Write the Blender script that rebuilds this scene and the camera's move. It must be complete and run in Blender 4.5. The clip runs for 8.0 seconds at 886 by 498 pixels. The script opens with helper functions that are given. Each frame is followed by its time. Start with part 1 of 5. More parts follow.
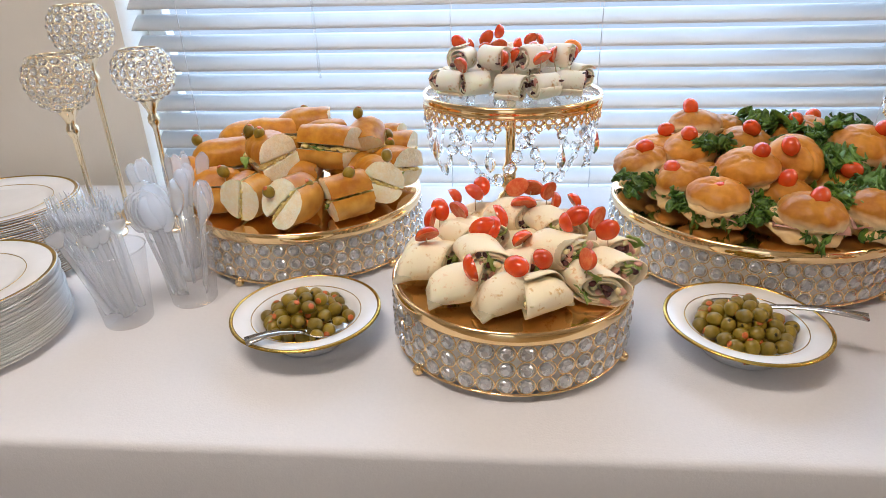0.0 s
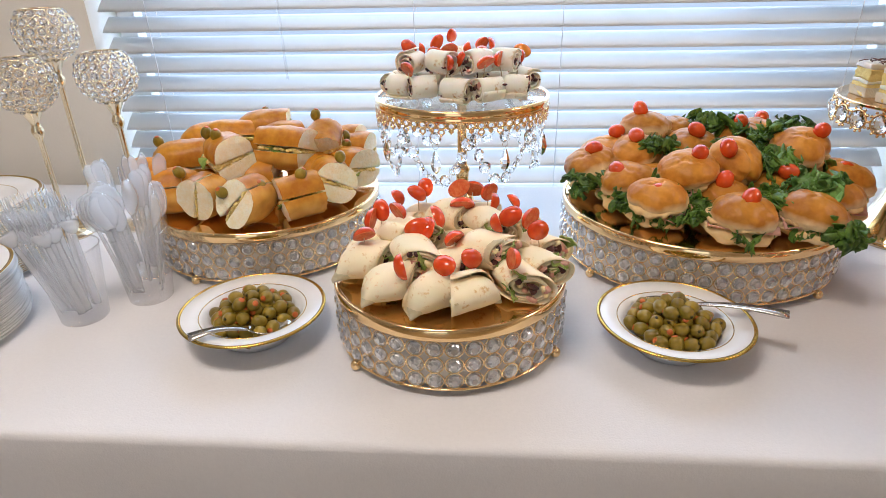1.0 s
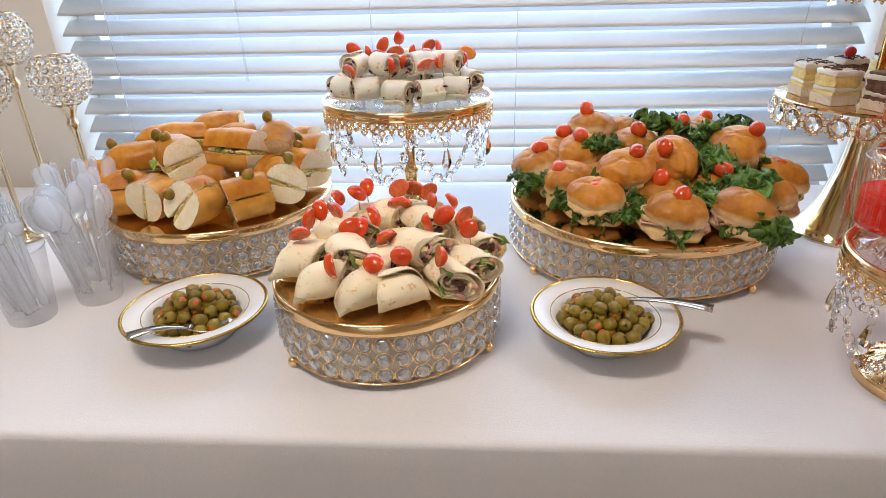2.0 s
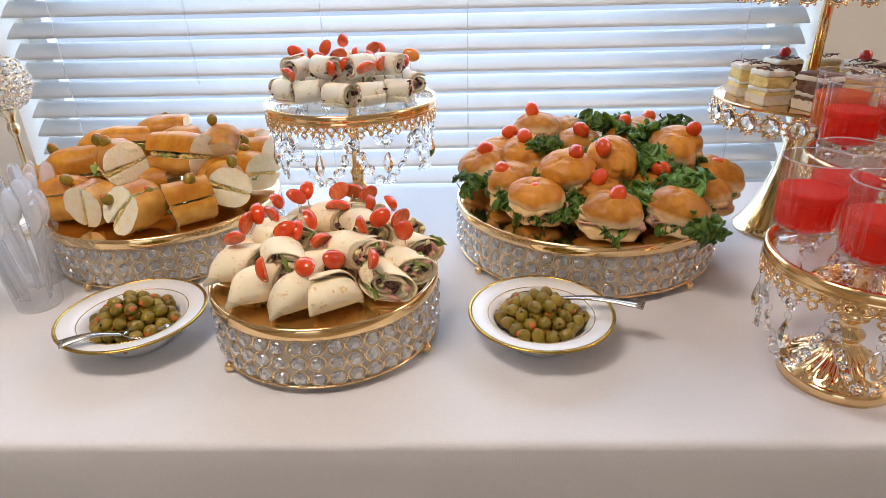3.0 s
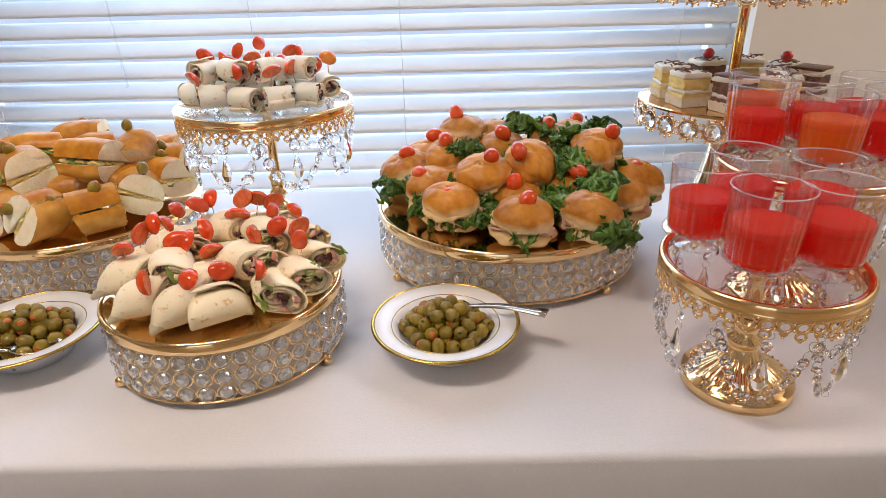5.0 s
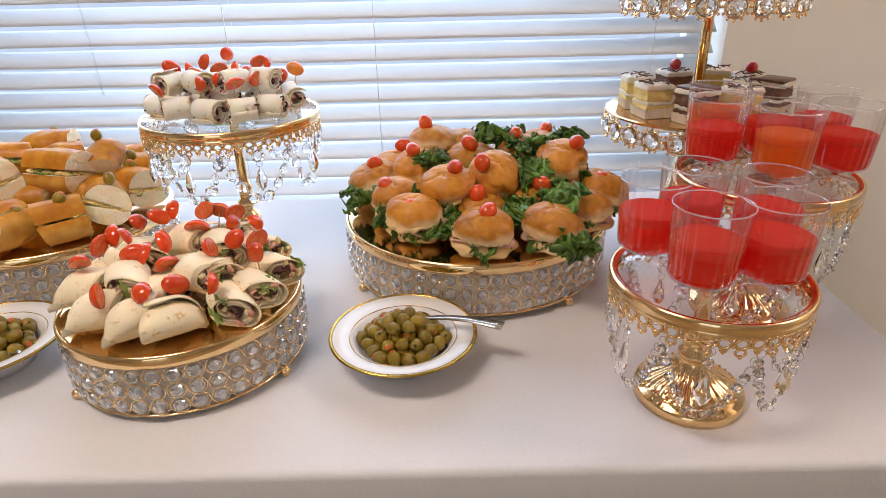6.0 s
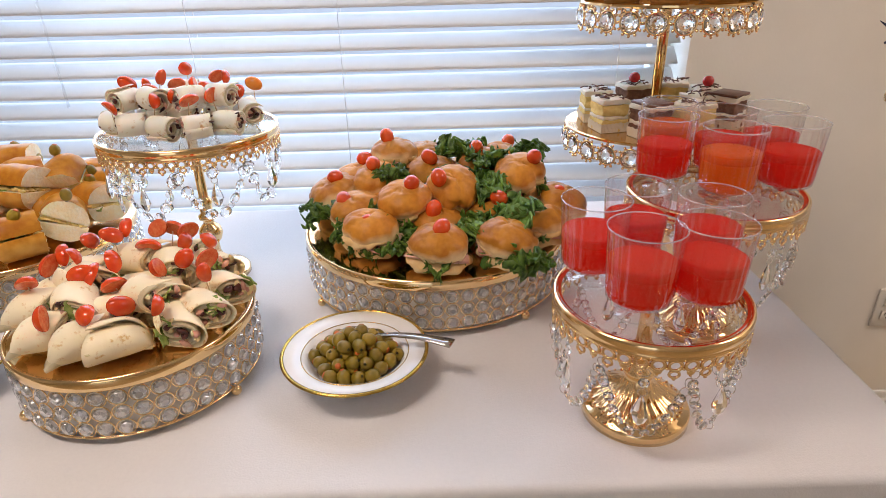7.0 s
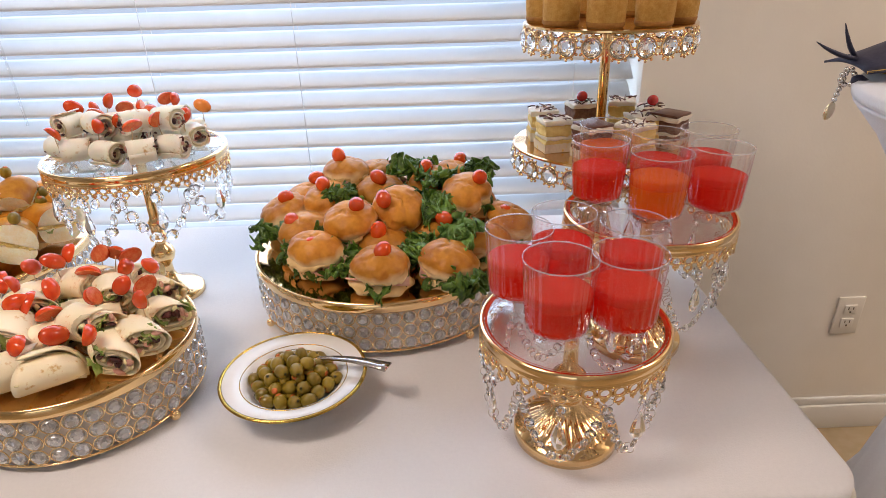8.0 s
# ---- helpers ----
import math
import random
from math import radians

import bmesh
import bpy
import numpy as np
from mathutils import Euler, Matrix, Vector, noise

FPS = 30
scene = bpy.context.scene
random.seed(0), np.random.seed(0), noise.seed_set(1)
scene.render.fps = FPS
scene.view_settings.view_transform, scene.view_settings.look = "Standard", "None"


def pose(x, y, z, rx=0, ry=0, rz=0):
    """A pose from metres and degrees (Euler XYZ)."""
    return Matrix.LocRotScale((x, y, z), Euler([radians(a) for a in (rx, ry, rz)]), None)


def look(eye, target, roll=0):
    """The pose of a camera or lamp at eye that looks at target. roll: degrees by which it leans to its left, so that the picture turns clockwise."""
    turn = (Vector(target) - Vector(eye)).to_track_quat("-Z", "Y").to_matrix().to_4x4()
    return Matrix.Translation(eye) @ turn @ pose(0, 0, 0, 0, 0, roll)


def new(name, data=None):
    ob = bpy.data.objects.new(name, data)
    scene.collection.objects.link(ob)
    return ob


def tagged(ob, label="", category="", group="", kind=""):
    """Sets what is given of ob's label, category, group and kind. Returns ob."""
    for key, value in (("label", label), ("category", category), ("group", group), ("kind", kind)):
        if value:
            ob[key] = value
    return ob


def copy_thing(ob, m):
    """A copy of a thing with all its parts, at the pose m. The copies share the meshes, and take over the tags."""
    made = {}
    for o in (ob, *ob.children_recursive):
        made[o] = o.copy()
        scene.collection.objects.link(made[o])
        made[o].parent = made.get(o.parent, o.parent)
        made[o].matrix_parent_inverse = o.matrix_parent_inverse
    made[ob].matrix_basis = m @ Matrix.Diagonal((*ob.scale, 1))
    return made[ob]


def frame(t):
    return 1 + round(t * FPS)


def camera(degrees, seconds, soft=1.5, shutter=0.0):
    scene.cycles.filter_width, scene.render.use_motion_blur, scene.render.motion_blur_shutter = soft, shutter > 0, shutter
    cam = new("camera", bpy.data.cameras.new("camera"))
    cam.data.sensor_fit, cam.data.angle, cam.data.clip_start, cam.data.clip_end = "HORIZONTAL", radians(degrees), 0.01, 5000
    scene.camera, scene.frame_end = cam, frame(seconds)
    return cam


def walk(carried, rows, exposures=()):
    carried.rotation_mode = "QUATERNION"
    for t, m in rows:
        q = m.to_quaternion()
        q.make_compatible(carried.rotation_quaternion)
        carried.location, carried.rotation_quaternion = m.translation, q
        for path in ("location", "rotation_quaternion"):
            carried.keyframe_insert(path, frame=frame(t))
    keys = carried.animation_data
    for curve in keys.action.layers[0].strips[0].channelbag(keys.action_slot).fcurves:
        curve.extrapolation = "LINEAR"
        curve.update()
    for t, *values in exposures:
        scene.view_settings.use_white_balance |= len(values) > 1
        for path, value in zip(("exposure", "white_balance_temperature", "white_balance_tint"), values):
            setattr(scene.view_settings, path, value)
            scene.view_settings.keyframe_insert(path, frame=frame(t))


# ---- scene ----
cam = camera(72.5, 8.0, soft=0.55)
PATH = [
    (0, (0.141, 0.122, 1.211), (0.001, 1.924, 0.353), -1.3),
    (0.5, (0.181, 0.114, 1.217), (0.044, 1.914, 0.355), -1.3),
    (1, (0.224, 0.105, 1.224), (0.082, 1.901, 0.357), -1.3),
    (1.5, (0.266, 0.096, 1.226), (0.127, 1.893, 0.359), -1.4),
    (3, (0.361, 0.09, 1.233), (0.307, 1.889, 0.361), -1.4),
    (3.5, (0.388, 0.097, 1.232), (0.354, 1.895, 0.358), -1.5),
    (4, (0.417, 0.102, 1.231), (0.398, 1.899, 0.354), -1.4),
    (4.5, (0.446, 0.109, 1.231), (0.431, 1.906, 0.354), -1.5),
    (6, (0.533, 0.115, 1.248), (0.521, 1.914, 0.375), -1.4),
    (6.5, (0.556, 0.117, 1.258), (0.551, 1.916, 0.383), -1.4),
    (7, (0.59, 0.122, 1.27), (0.602, 1.921, 0.395), -1.4),
    (7.5, (0.632, 0.124, 1.289), (0.652, 1.92, 0.409), -1.6),
    (8, (0.669, 0.124, 1.302), (0.701, 1.923, 0.428), -1.6),
]
walk(cam, [(t, look(eye, target, roll)) for t, eye, target, roll in PATH], exposures=[(0.0, -0.19, 5680, 15), (4.0, -0.21, 5850, 18), (8.0, -0.25, 6000, 20)])

# ---- world, lights, exposure ----
world = bpy.data.worlds.new("sky")
scene.world = world
world.use_nodes = True
scene.cycles.transparent_max_bounces = 40
wn = world.node_tree
sky = wn.nodes.new("ShaderNodeTexSky")
sky.sky_type = 'NISHITA'
sky.sun_disc = False
sky.sun_elevation = radians(48)
sky.sun_rotation = radians(200)
wn.nodes["Background"].inputs["Strength"].default_value = 0.10
wn.links.new(sky.outputs[0], wn.nodes["Background"].inputs["Color"])

sun = new("sun", bpy.data.lights.new("sun", "SUN"))
sun.data.energy, sun.data.angle, sun.data.color = 3.0, radians(0.5), (1.0, 0.95, 0.88)
sun.matrix_world = look((0, -6, 8), (0.5, 0, 0))


def area(name, eye, target, w, h, power, colour):
    lamp = new(name, bpy.data.lights.new(name, "AREA"))
    lamp.data.shape, lamp.data.size, lamp.data.size_y = "RECTANGLE", w, h
    lamp.data.energy, lamp.data.color = power, colour
    lamp.matrix_world = look(eye, target)
    return lamp


# daylight in the blind's window, an unseen fill in an added garden door behind the camera, and the warm ceiling panels
area("window_daylight", (0.12, 1.86, 1.30), (0.12, 0.0, 1.30), 2.1, 1.5, 47.0, (0.67, 0.84, 1.0))
area("unseen_door_fill", (-0.5, -3.46, 1.15), (-0.5, 0.0, 1.15), 1.5, 2.0, 10.0, (0.84, 0.91, 1.0))
# first panel placed by the cast shadows; the second is an added fill
for lx, ly, watts in ((2.7, 0.75, 25.0), (-0.30, 0.25, 21.5)):
    area("assumed_ceiling_glow", (lx, ly, 2.555), (lx, ly, 0.0), 0.8, 0.4, watts, (1.0, 0.85, 0.67))

# ---- materials ----


def surface(name, a, b=None, scale=20.0, rough=0.5, metal=0.0, bump=0.0, bump_scale=60.0, fine=4.0, sss=0.0,
            sss_radius=(0.01, 0.005, 0.003), trans=0.0, ior=1.45, spec=0.5, coat=0.0, sheen=0.0, vary=0.0, ramp=(0.5, 0.9)):
    """Principled surface: two colours mixed by coarse and fine noise, optional bump, and a shift from piece to piece."""
    m = bpy.data.materials.new(name)
    m.use_nodes = True
    t = m.node_tree
    p = t.nodes["Principled BSDF"]
    p.inputs["Roughness"].default_value = rough
    p.inputs["Metallic"].default_value = metal
    p.inputs["IOR"].default_value = ior
    p.inputs["Transmission Weight"].default_value = trans
    p.inputs["Specular IOR Level"].default_value = spec
    p.inputs["Coat Weight"].default_value = coat
    p.inputs["Coat Roughness"].default_value = 0.15
    p.inputs["Sheen Weight"].default_value = sheen
    if sss:
        p.inputs["Subsurface Weight"].default_value = sss
        p.inputs["Subsurface Radius"].default_value = sss_radius
        p.inputs["Subsurface Scale"].default_value = 1.0
    co = t.nodes.new("ShaderNodeTexCoord")
    if b is None:
        b = a
    n1 = t.nodes.new("ShaderNodeTexNoise")
    n1.inputs["Scale"].default_value = scale
    n1.inputs["Detail"].default_value = 3.0
    n2 = t.nodes.new("ShaderNodeTexNoise")
    n2.inputs["Scale"].default_value = scale * fine
    n2.inputs["Detail"].default_value = 4.0
    mixf = t.nodes.new("ShaderNodeMath")
    mixf.operation = 'MULTIPLY_ADD'
    mixf.inputs[1].default_value = 0.45
    span = ramp
    ramp = t.nodes.new("ShaderNodeValToRGB")
    ramp.color_ramp.elements[0].position, ramp.color_ramp.elements[1].position = span
    ramp.color_ramp.elements[0].color, ramp.color_ramp.elements[1].color = (*a, 1), (*b, 1)
    for n in (n1, n2):
        t.links.new(co.outputs["Object"], n.inputs["Vector"])
    t.links.new(n2.outputs["Fac"], mixf.inputs[0])
    t.links.new(n1.outputs["Fac"], mixf.inputs[2])
    t.links.new(mixf.outputs[0], ramp.inputs["Fac"])
    colour = ramp.outputs["Color"]
    if vary:
        info = t.nodes.new("ShaderNodeObjectInfo")
        rng = t.nodes.new("ShaderNodeMapRange")
        rng.inputs["To Min"].default_value, rng.inputs["To Max"].default_value = 1 - vary, 1 + vary
        hsv = t.nodes.new("ShaderNodeHueSaturation")
        t.links.new(info.outputs["Random"], rng.inputs["Value"])
        t.links.new(rng.outputs[0], hsv.inputs["Value"])
        t.links.new(colour, hsv.inputs["Color"])
        colour = hsv.outputs["Color"]
    t.links.new(colour, p.inputs["Base Color"])
    if bump:
        nb = t.nodes.new("ShaderNodeTexNoise")
        nb.inputs["Scale"].default_value = bump_scale
        nb.inputs["Detail"].default_value = 5.0
        bp = t.nodes.new("ShaderNodeBump")
        bp.inputs["Strength"].default_value = bump
        bp.inputs["Distance"].default_value = 0.002
        t.links.new(co.outputs["Object"], nb.inputs["Vector"])
        t.links.new(nb.outputs["Fac"], bp.inputs["Height"])
        t.links.new(bp.outputs["Normal"], p.inputs["Normal"])
    return m


def crust(name, low, mid, top, z0, z1, rough=0.45, vary=0.12):
    """Baked crust: pale below, browned above, with blotches; the height is the piece's own."""
    m = surface(name, mid, top, 25.0, rough, bump=0.45, bump_scale=70.0, vary=vary, ramp=(0.55, 0.95), spec=0.3)
    t = m.node_tree
    p = t.nodes["Principled BSDF"]
    old = p.inputs["Base Color"].links[0].from_socket
    co = t.nodes.new("ShaderNodeTexCoord")
    sep = t.nodes.new("ShaderNodeSeparateXYZ")
    nz = t.nodes.new("ShaderNodeTexNoise")
    nz.inputs["Scale"].default_value = 40.0
    add = t.nodes.new("ShaderNodeMath")
    add.operation = 'MULTIPLY_ADD'
    add.inputs[1].default_value = (z1 - z0) * 1.6
    rng = t.nodes.new("ShaderNodeMapRange")
    rng.inputs["From Min"].default_value, rng.inputs["From Max"].default_value = z0 + (z1 - z0) * 0.5, z1 + (z1 - z0) * 0.8
    mix = t.nodes.new("ShaderNodeMix")
    mix.data_type = 'RGBA'
    t.links.new(co.outputs["Object"], sep.inputs[0])
    t.links.new(co.outputs["Object"], nz.inputs["Vector"])
    t.links.new(nz.outputs["Fac"], add.inputs[0])
    t.links.new(sep.outputs["Z"], add.inputs[2])
    t.links.new(add.outputs[0], rng.inputs["Value"])
    t.links.new(rng.outputs[0], mix.inputs["Factor"])
    mix.inputs[6].default_value = (*low, 1)
    t.links.new(old, mix.inputs[7])
    t.links.new(mix.outputs[2], p.inputs["Base Color"])
    return m


def clear(name, tint=(1, 1, 1), rough=0.05, haze=0.0, gain=1.0, blend=0.07, cloudy=(0.95, 0.96, 0.97)):
    """Thin clear plastic or sheet glass: lets light straight through, with a Fresnel gloss."""
    m = bpy.data.materials.new(name)
    m.use_nodes = True
    t = m.node_tree
    out = t.nodes["Material Output"]
    t.nodes.remove(t.nodes["Principled BSDF"])
    tr = t.nodes.new("ShaderNodeBsdfTransparent")
    tr.inputs["Color"].default_value = (*tint, 1)
    gl = t.nodes.new("ShaderNodeBsdfGlossy")
    gl.inputs["Roughness"].default_value = rough
    fr = t.nodes.new("ShaderNodeLayerWeight")
    fr.inputs["Blend"].default_value = blend
    mul = t.nodes.new("ShaderNodeMath")
    mul.operation = 'MULTIPLY'
    mul.use_clamp = True
    mul.inputs[1].default_value = gain
    mix = t.nodes.new("ShaderNodeMixShader")
    t.links.new(fr.outputs["Facing"], mul.inputs[0])
    t.links.new(mul.outputs[0], mix.inputs[0])
    body = tr.outputs[0]
    if haze:
        df = t.nodes.new("ShaderNodeBsdfDiffuse")
        df.inputs["Color"].default_value = (*cloudy, 1)
        tl = t.nodes.new("ShaderNodeBsdfTranslucent")
        tl.inputs["Color"].default_value = (*cloudy, 1)
        half, hz = t.nodes.new("ShaderNodeMixShader"), t.nodes.new("ShaderNodeMixShader")
        hz.inputs[0].default_value = haze
        half.inputs[0].default_value = 0.72
        t.links.new(df.outputs[0], half.inputs[1])
        t.links.new(tl.outputs[0], half.inputs[2])
        t.links.new(tr.outputs[0], hz.inputs[1])
        t.links.new(half.outputs[0], hz.inputs[2])
        body = hz.outputs[0]
    t.links.new(body, mix.inputs[1])
    t.links.new(gl.outputs[0], mix.inputs[2])
    t.links.new(mix.outputs[0], out.inputs["Surface"])
    return m


def drink(name, body, tint):
    """Cloudy fruit punch: partly clear, partly scattering, with a wet gloss."""
    m = bpy.data.materials.new(name)
    m.use_nodes = True
    t = m.node_tree
    p = t.nodes["Principled BSDF"]
    p.inputs["Base Color"].default_value = (*body, 1)
    p.inputs["Roughness"].default_value = 0.10
    p.inputs["IOR"].default_value = 1.2
    tl = t.nodes.new("ShaderNodeBsdfTranslucent")
    tl.inputs["Color"].default_value = (*body, 1)
    tr = t.nodes.new("ShaderNodeBsdfTransparent")
    tr.inputs["Color"].default_value = (*tint, 1)
    co = t.nodes.new("ShaderNodeTexCoord")
    nz = t.nodes.new("ShaderNodeTexNoise")
    nz.inputs["Scale"].default_value = 35.0
    rng = t.nodes.new("ShaderNodeMapRange")
    rng.inputs["To Min"].default_value, rng.inputs["To Max"].default_value = 0.28, 0.52
    m1, m2 = t.nodes.new("ShaderNodeMixShader"), t.nodes.new("ShaderNodeMixShader")
    m1.inputs[0].default_value = 0.6
    t.links.new(co.outputs["Object"], nz.inputs["Vector"])
    t.links.new(nz.outputs["Fac"], rng.inputs["Value"])
    t.links.new(rng.outputs[0], m2.inputs[0])
    t.links.new(p.outputs[0], m1.inputs[1])
    t.links.new(tl.outputs[0], m1.inputs[2])
    t.links.new(m1.outputs[0], m2.inputs[1])
    t.links.new(tr.outputs[0], m2.inputs[2])
    t.links.new(m2.outputs[0], t.nodes["Material Output"].inputs["Surface"])
    return m


GOLD = surface("polished_gold", (0.93, 0.68, 0.36), (0.88, 0.62, 0.30), 8, 0.08, 1.0)
MIRROR_GOLD = surface("gold_mirror_board", (0.83, 0.58, 0.27), (0.76, 0.50, 0.22), 6, 0.10, 1.0)
SILVER_GOLD = surface("champagne_gold", (0.86, 0.74, 0.52), (0.80, 0.66, 0.44), 8, 0.10, 1.0)
STEEL = surface("stainless_steel", (0.62, 0.60, 0.56), (0.55, 0.53, 0.5), 10, 0.16, 1.0)
WIRE = surface("silver_wire", (0.70, 0.68, 0.64), None, 10, 0.2, 1.0)
CRYSTAL = surface("cut_crystal", (1, 1, 1), None, 5, 0.02, trans=1.0, ior=1.52)
FOIL = clear("foil_backed_crystal", (0.97, 0.98, 1.0), 0.03, 0.36, 1.5, 0.45)
CLOTH = surface("white_tablecloth", (0.765, 0.75, 0.745), (0.715, 0.70, 0.70), 3.0, 0.75, bump=0.22, bump_scale=420, fine=60, sheen=0.15)
CHINA = surface("white_plastic_china", (0.85, 0.84, 0.82), (0.80, 0.79, 0.77), 9, 0.22, coat=0.3)
GILT = surface("gilt_band", (0.62, 0.43, 0.10), (0.50, 0.33, 0.07), 60, 0.22, 1.0)
CLEAR = clear("clear_plastic", (0.985, 0.985, 0.99), 0.05, 0.020, 1.0, 0.20)
CUP_RIM = clear("clear_plastic_rim", (0.98, 0.98, 0.985), 0.06, 0.28, 2.0)
LINER = surface("pale_liner", (0.90, 0.84, 0.76), (0.86, 0.78, 0.68), 12, 0.45)
TUMBLER = clear("hazy_clear_plastic", (0.99, 0.99, 0.995), 0.06, 0.12, 0.9)
CUTLERY = clear("clear_cutlery_plastic", (0.995, 0.995, 1.0), 0.05, 0.30, 1.1, 0.10)
GLASS_TOP = clear("clear_glass_plate", (0.97, 0.98, 0.975), 0.03, 0.0, 1.6)
PANE = clear("window_pane", (0.97, 0.98, 0.98), 0.02, 0.0, 0.5)
RED_DRINK = drink("red_punch", (0.92, 0.034, 0.008), (1.0, 0.15, 0.06))
ORANGE_DRINK = drink("orange_punch", (0.97, 0.27, 0.004), (1.0, 0.50, 0.06))
# paler punch colours, for the foam and the light-struck side band
RED_FOAM = drink("red_punch_foam", (0.92, 0.085, 0.035), (1.0, 0.34, 0.20))
ORANGE_FOAM = drink("orange_punch_foam", (0.95, 0.32, 0.040), (1.0, 0.55, 0.15))
TORTILLA = surface("flour_tortilla", (0.98, 0.83, 0.56), (0.76, 0.47, 0.17), 70, 0.6, bump=0.5, bump_scale=70, vary=0.05, ramp=(0.82, 1.04), spec=0.35, sss=0.12)
TORTILLA_WHITE = surface("pale_tortilla", (0.97, 0.87, 0.70), (0.68, 0.40, 0.15), 46, 0.6, sss=0.35, bump=0.4, bump_scale=90, spec=0.3, vary=0.05, ramp=(0.84, 1.10))
LETTUCE = surface("lettuce", (0.16, 0.27, 0.035), (0.36, 0.42, 0.10), 60, 0.42, bump=0.3, bump_scale=150, vary=0.2)
KALE = surface("curly_kale", (0.024, 0.072, 0.005), (0.150, 0.265, 0.026), 55, 0.42, bump=0.4, bump_scale=180, vary=0.25)
KALE_LIGHT = surface("green_leaf", (0.09, 0.20, 0.03), (0.20, 0.36, 0.07), 40, 0.4, bump=0.4, bump_scale=120, vary=0.2)
HAM = surface("cooked_ham", (0.62, 0.28, 0.20), (0.72, 0.40, 0.30), 45, 0.4, bump=0.15, vary=0.1, sss=0.2)
CHEESE = surface("sliced_cheese", (0.80, 0.62, 0.28), (0.84, 0.70, 0.40), 30, 0.4, sss=0.2)
DARK_FILL = surface("dark_olive_filling", (0.03, 0.018, 0.016), (0.12, 0.03, 0.025), 90, 0.35, bump=0.4)
CREAM_FILL = surface("cream_filling", (0.76, 0.68, 0.48), (0.70, 0.58, 0.34), 90, 0.5, bump=0.5, bump_scale=200)
TOMATO = surface("cherry_tomato_skin", (0.66, 0.046, 0.006), (0.75, 0.090, 0.008), 30, 0.16, coat=0.3, sss=0.1, vary=0.15)
TOMATO_CUT = surface("cut_tomato_flesh", (0.72, 0.10, 0.03), (0.80, 0.22, 0.07), 140, 0.22, bump=0.3, bump_scale=260)
ORANGE_TOMATO = surface("orange_tomato_skin", (0.80, 0.20, 0.02), (0.82, 0.28, 0.03), 30, 0.16, coat=0.4)
WOOD_PICK = surface("toothpick_wood", (0.68, 0.50, 0.28), (0.60, 0.42, 0.22), 200, 0.6)
OLIVE = surface("green_olive_skin", (0.205, 0.138, 0.006), (0.30, 0.200, 0.016), 45, 0.28, coat=0.12, vary=0.28, bump=0.05)
PIMENTO = surface("pimento", (0.55, 0.11, 0.02), (0.62, 0.17, 0.03), 90, 0.35)
PIT_HOLE = surface("olive_hole", (0.05, 0.04, 0.01), None, 20, 0.6)
CRUST_BAGUETTE = crust("baguette_crust", (0.82, 0.49, 0.12), (0.63, 0.285, 0.024), (0.45, 0.155, 0.010), -0.036, -0.006, 0.34, 0.08)
CRUMB = surface("white_bread_crumb", (0.98, 0.90, 0.71), (0.94, 0.79, 0.50), 90, 0.85, sss=0.25, bump=0.8, bump_scale=220, spec=0.2)
CRUST_BUN = crust("slider_bun_crust", (0.92, 0.73, 0.40), (0.62, 0.262, 0.028), (0.41, 0.130, 0.010), 0.032, 0.042, 0.38)
EGG = surface("egg_filling", (0.90, 0.74, 0.32), (0.82, 0.60, 0.16), 110, 0.5, bump=0.6, bump_scale=220)
BROWNED = surface("browned_sponge", (0.40, 0.19, 0.035), (0.30, 0.13, 0.022), 90, 0.8, bump=0.5, bump_scale=200)
GOLDEN_SPONGE = surface("golden_sponge", (0.60, 0.36, 0.085), (0.48, 0.25, 0.045), 120, 0.85, bump=0.7, bump_scale=240)
SPONGE = surface("yellow_sponge", (0.78, 0.60, 0.22), (0.72, 0.52, 0.17), 130, 0.85, bump=0.7, bump_scale=260)
DARK_SPONGE = surface("chocolate_sponge", (0.10, 0.042, 0.022), (0.20, 0.095, 0.055), 130, 0.8, bump=0.7, bump_scale=260)
CREAM = surface("whipped_cream", (0.80, 0.74, 0.62), (0.76, 0.68, 0.54), 40, 0.5, bump=0.3, sss=0.2)
CHOCOLATE = surface("chocolate", (0.090, 0.034, 0.018), (0.14, 0.052, 0.028), 60, 0.35, bump=0.3)
PAPER = surface("waxed_paper", (0.74, 0.68, 0.56), (0.70, 0.62, 0.48), 60, 0.5)
BERRY = surface("glazed_cherry", (0.52, 0.012, 0.015), (0.60, 0.03, 0.025), 50, 0.18, coat=0.5)
BLIND = surface("white_blind_slat", (0.82, 0.81, 0.79), (0.78, 0.77, 0.75), 5, 0.32, vary=0.02)
slat_nodes = BLIND.node_tree
slat_glow, slat_mix = slat_nodes.nodes.new("ShaderNodeBsdfTranslucent"), slat_nodes.nodes.new("ShaderNodeMixShader")
slat_glow.inputs["Color"].default_value = (0.80, 0.82, 0.85, 1)
slat_mix.inputs[0].default_value = 0.22
slat_nodes.links.new(slat_nodes.nodes["Principled BSDF"].outputs[0], slat_mix.inputs[1])
slat_nodes.links.new(slat_glow.outputs[0], slat_mix.inputs[2])
slat_nodes.links.new(slat_mix.outputs[0], slat_nodes.nodes["Material Output"].inputs["Surface"])
CORD = surface("blind_cord", (0.80, 0.80, 0.80), None, 30, 0.8)
TRIM = surface("white_trim_paint", (0.80, 0.79, 0.76), (0.77, 0.76, 0.73), 6, 0.35)
WALL = surface("warm_white_wall", (0.82, 0.77, 0.68), (0.79, 0.74, 0.65), 3, 0.8, bump=0.15, bump_scale=160)
CEIL = surface("ceiling_paint", (0.80, 0.79, 0.77), (0.77, 0.76, 0.74), 3, 0.9, bump=0.2, bump_scale=120)
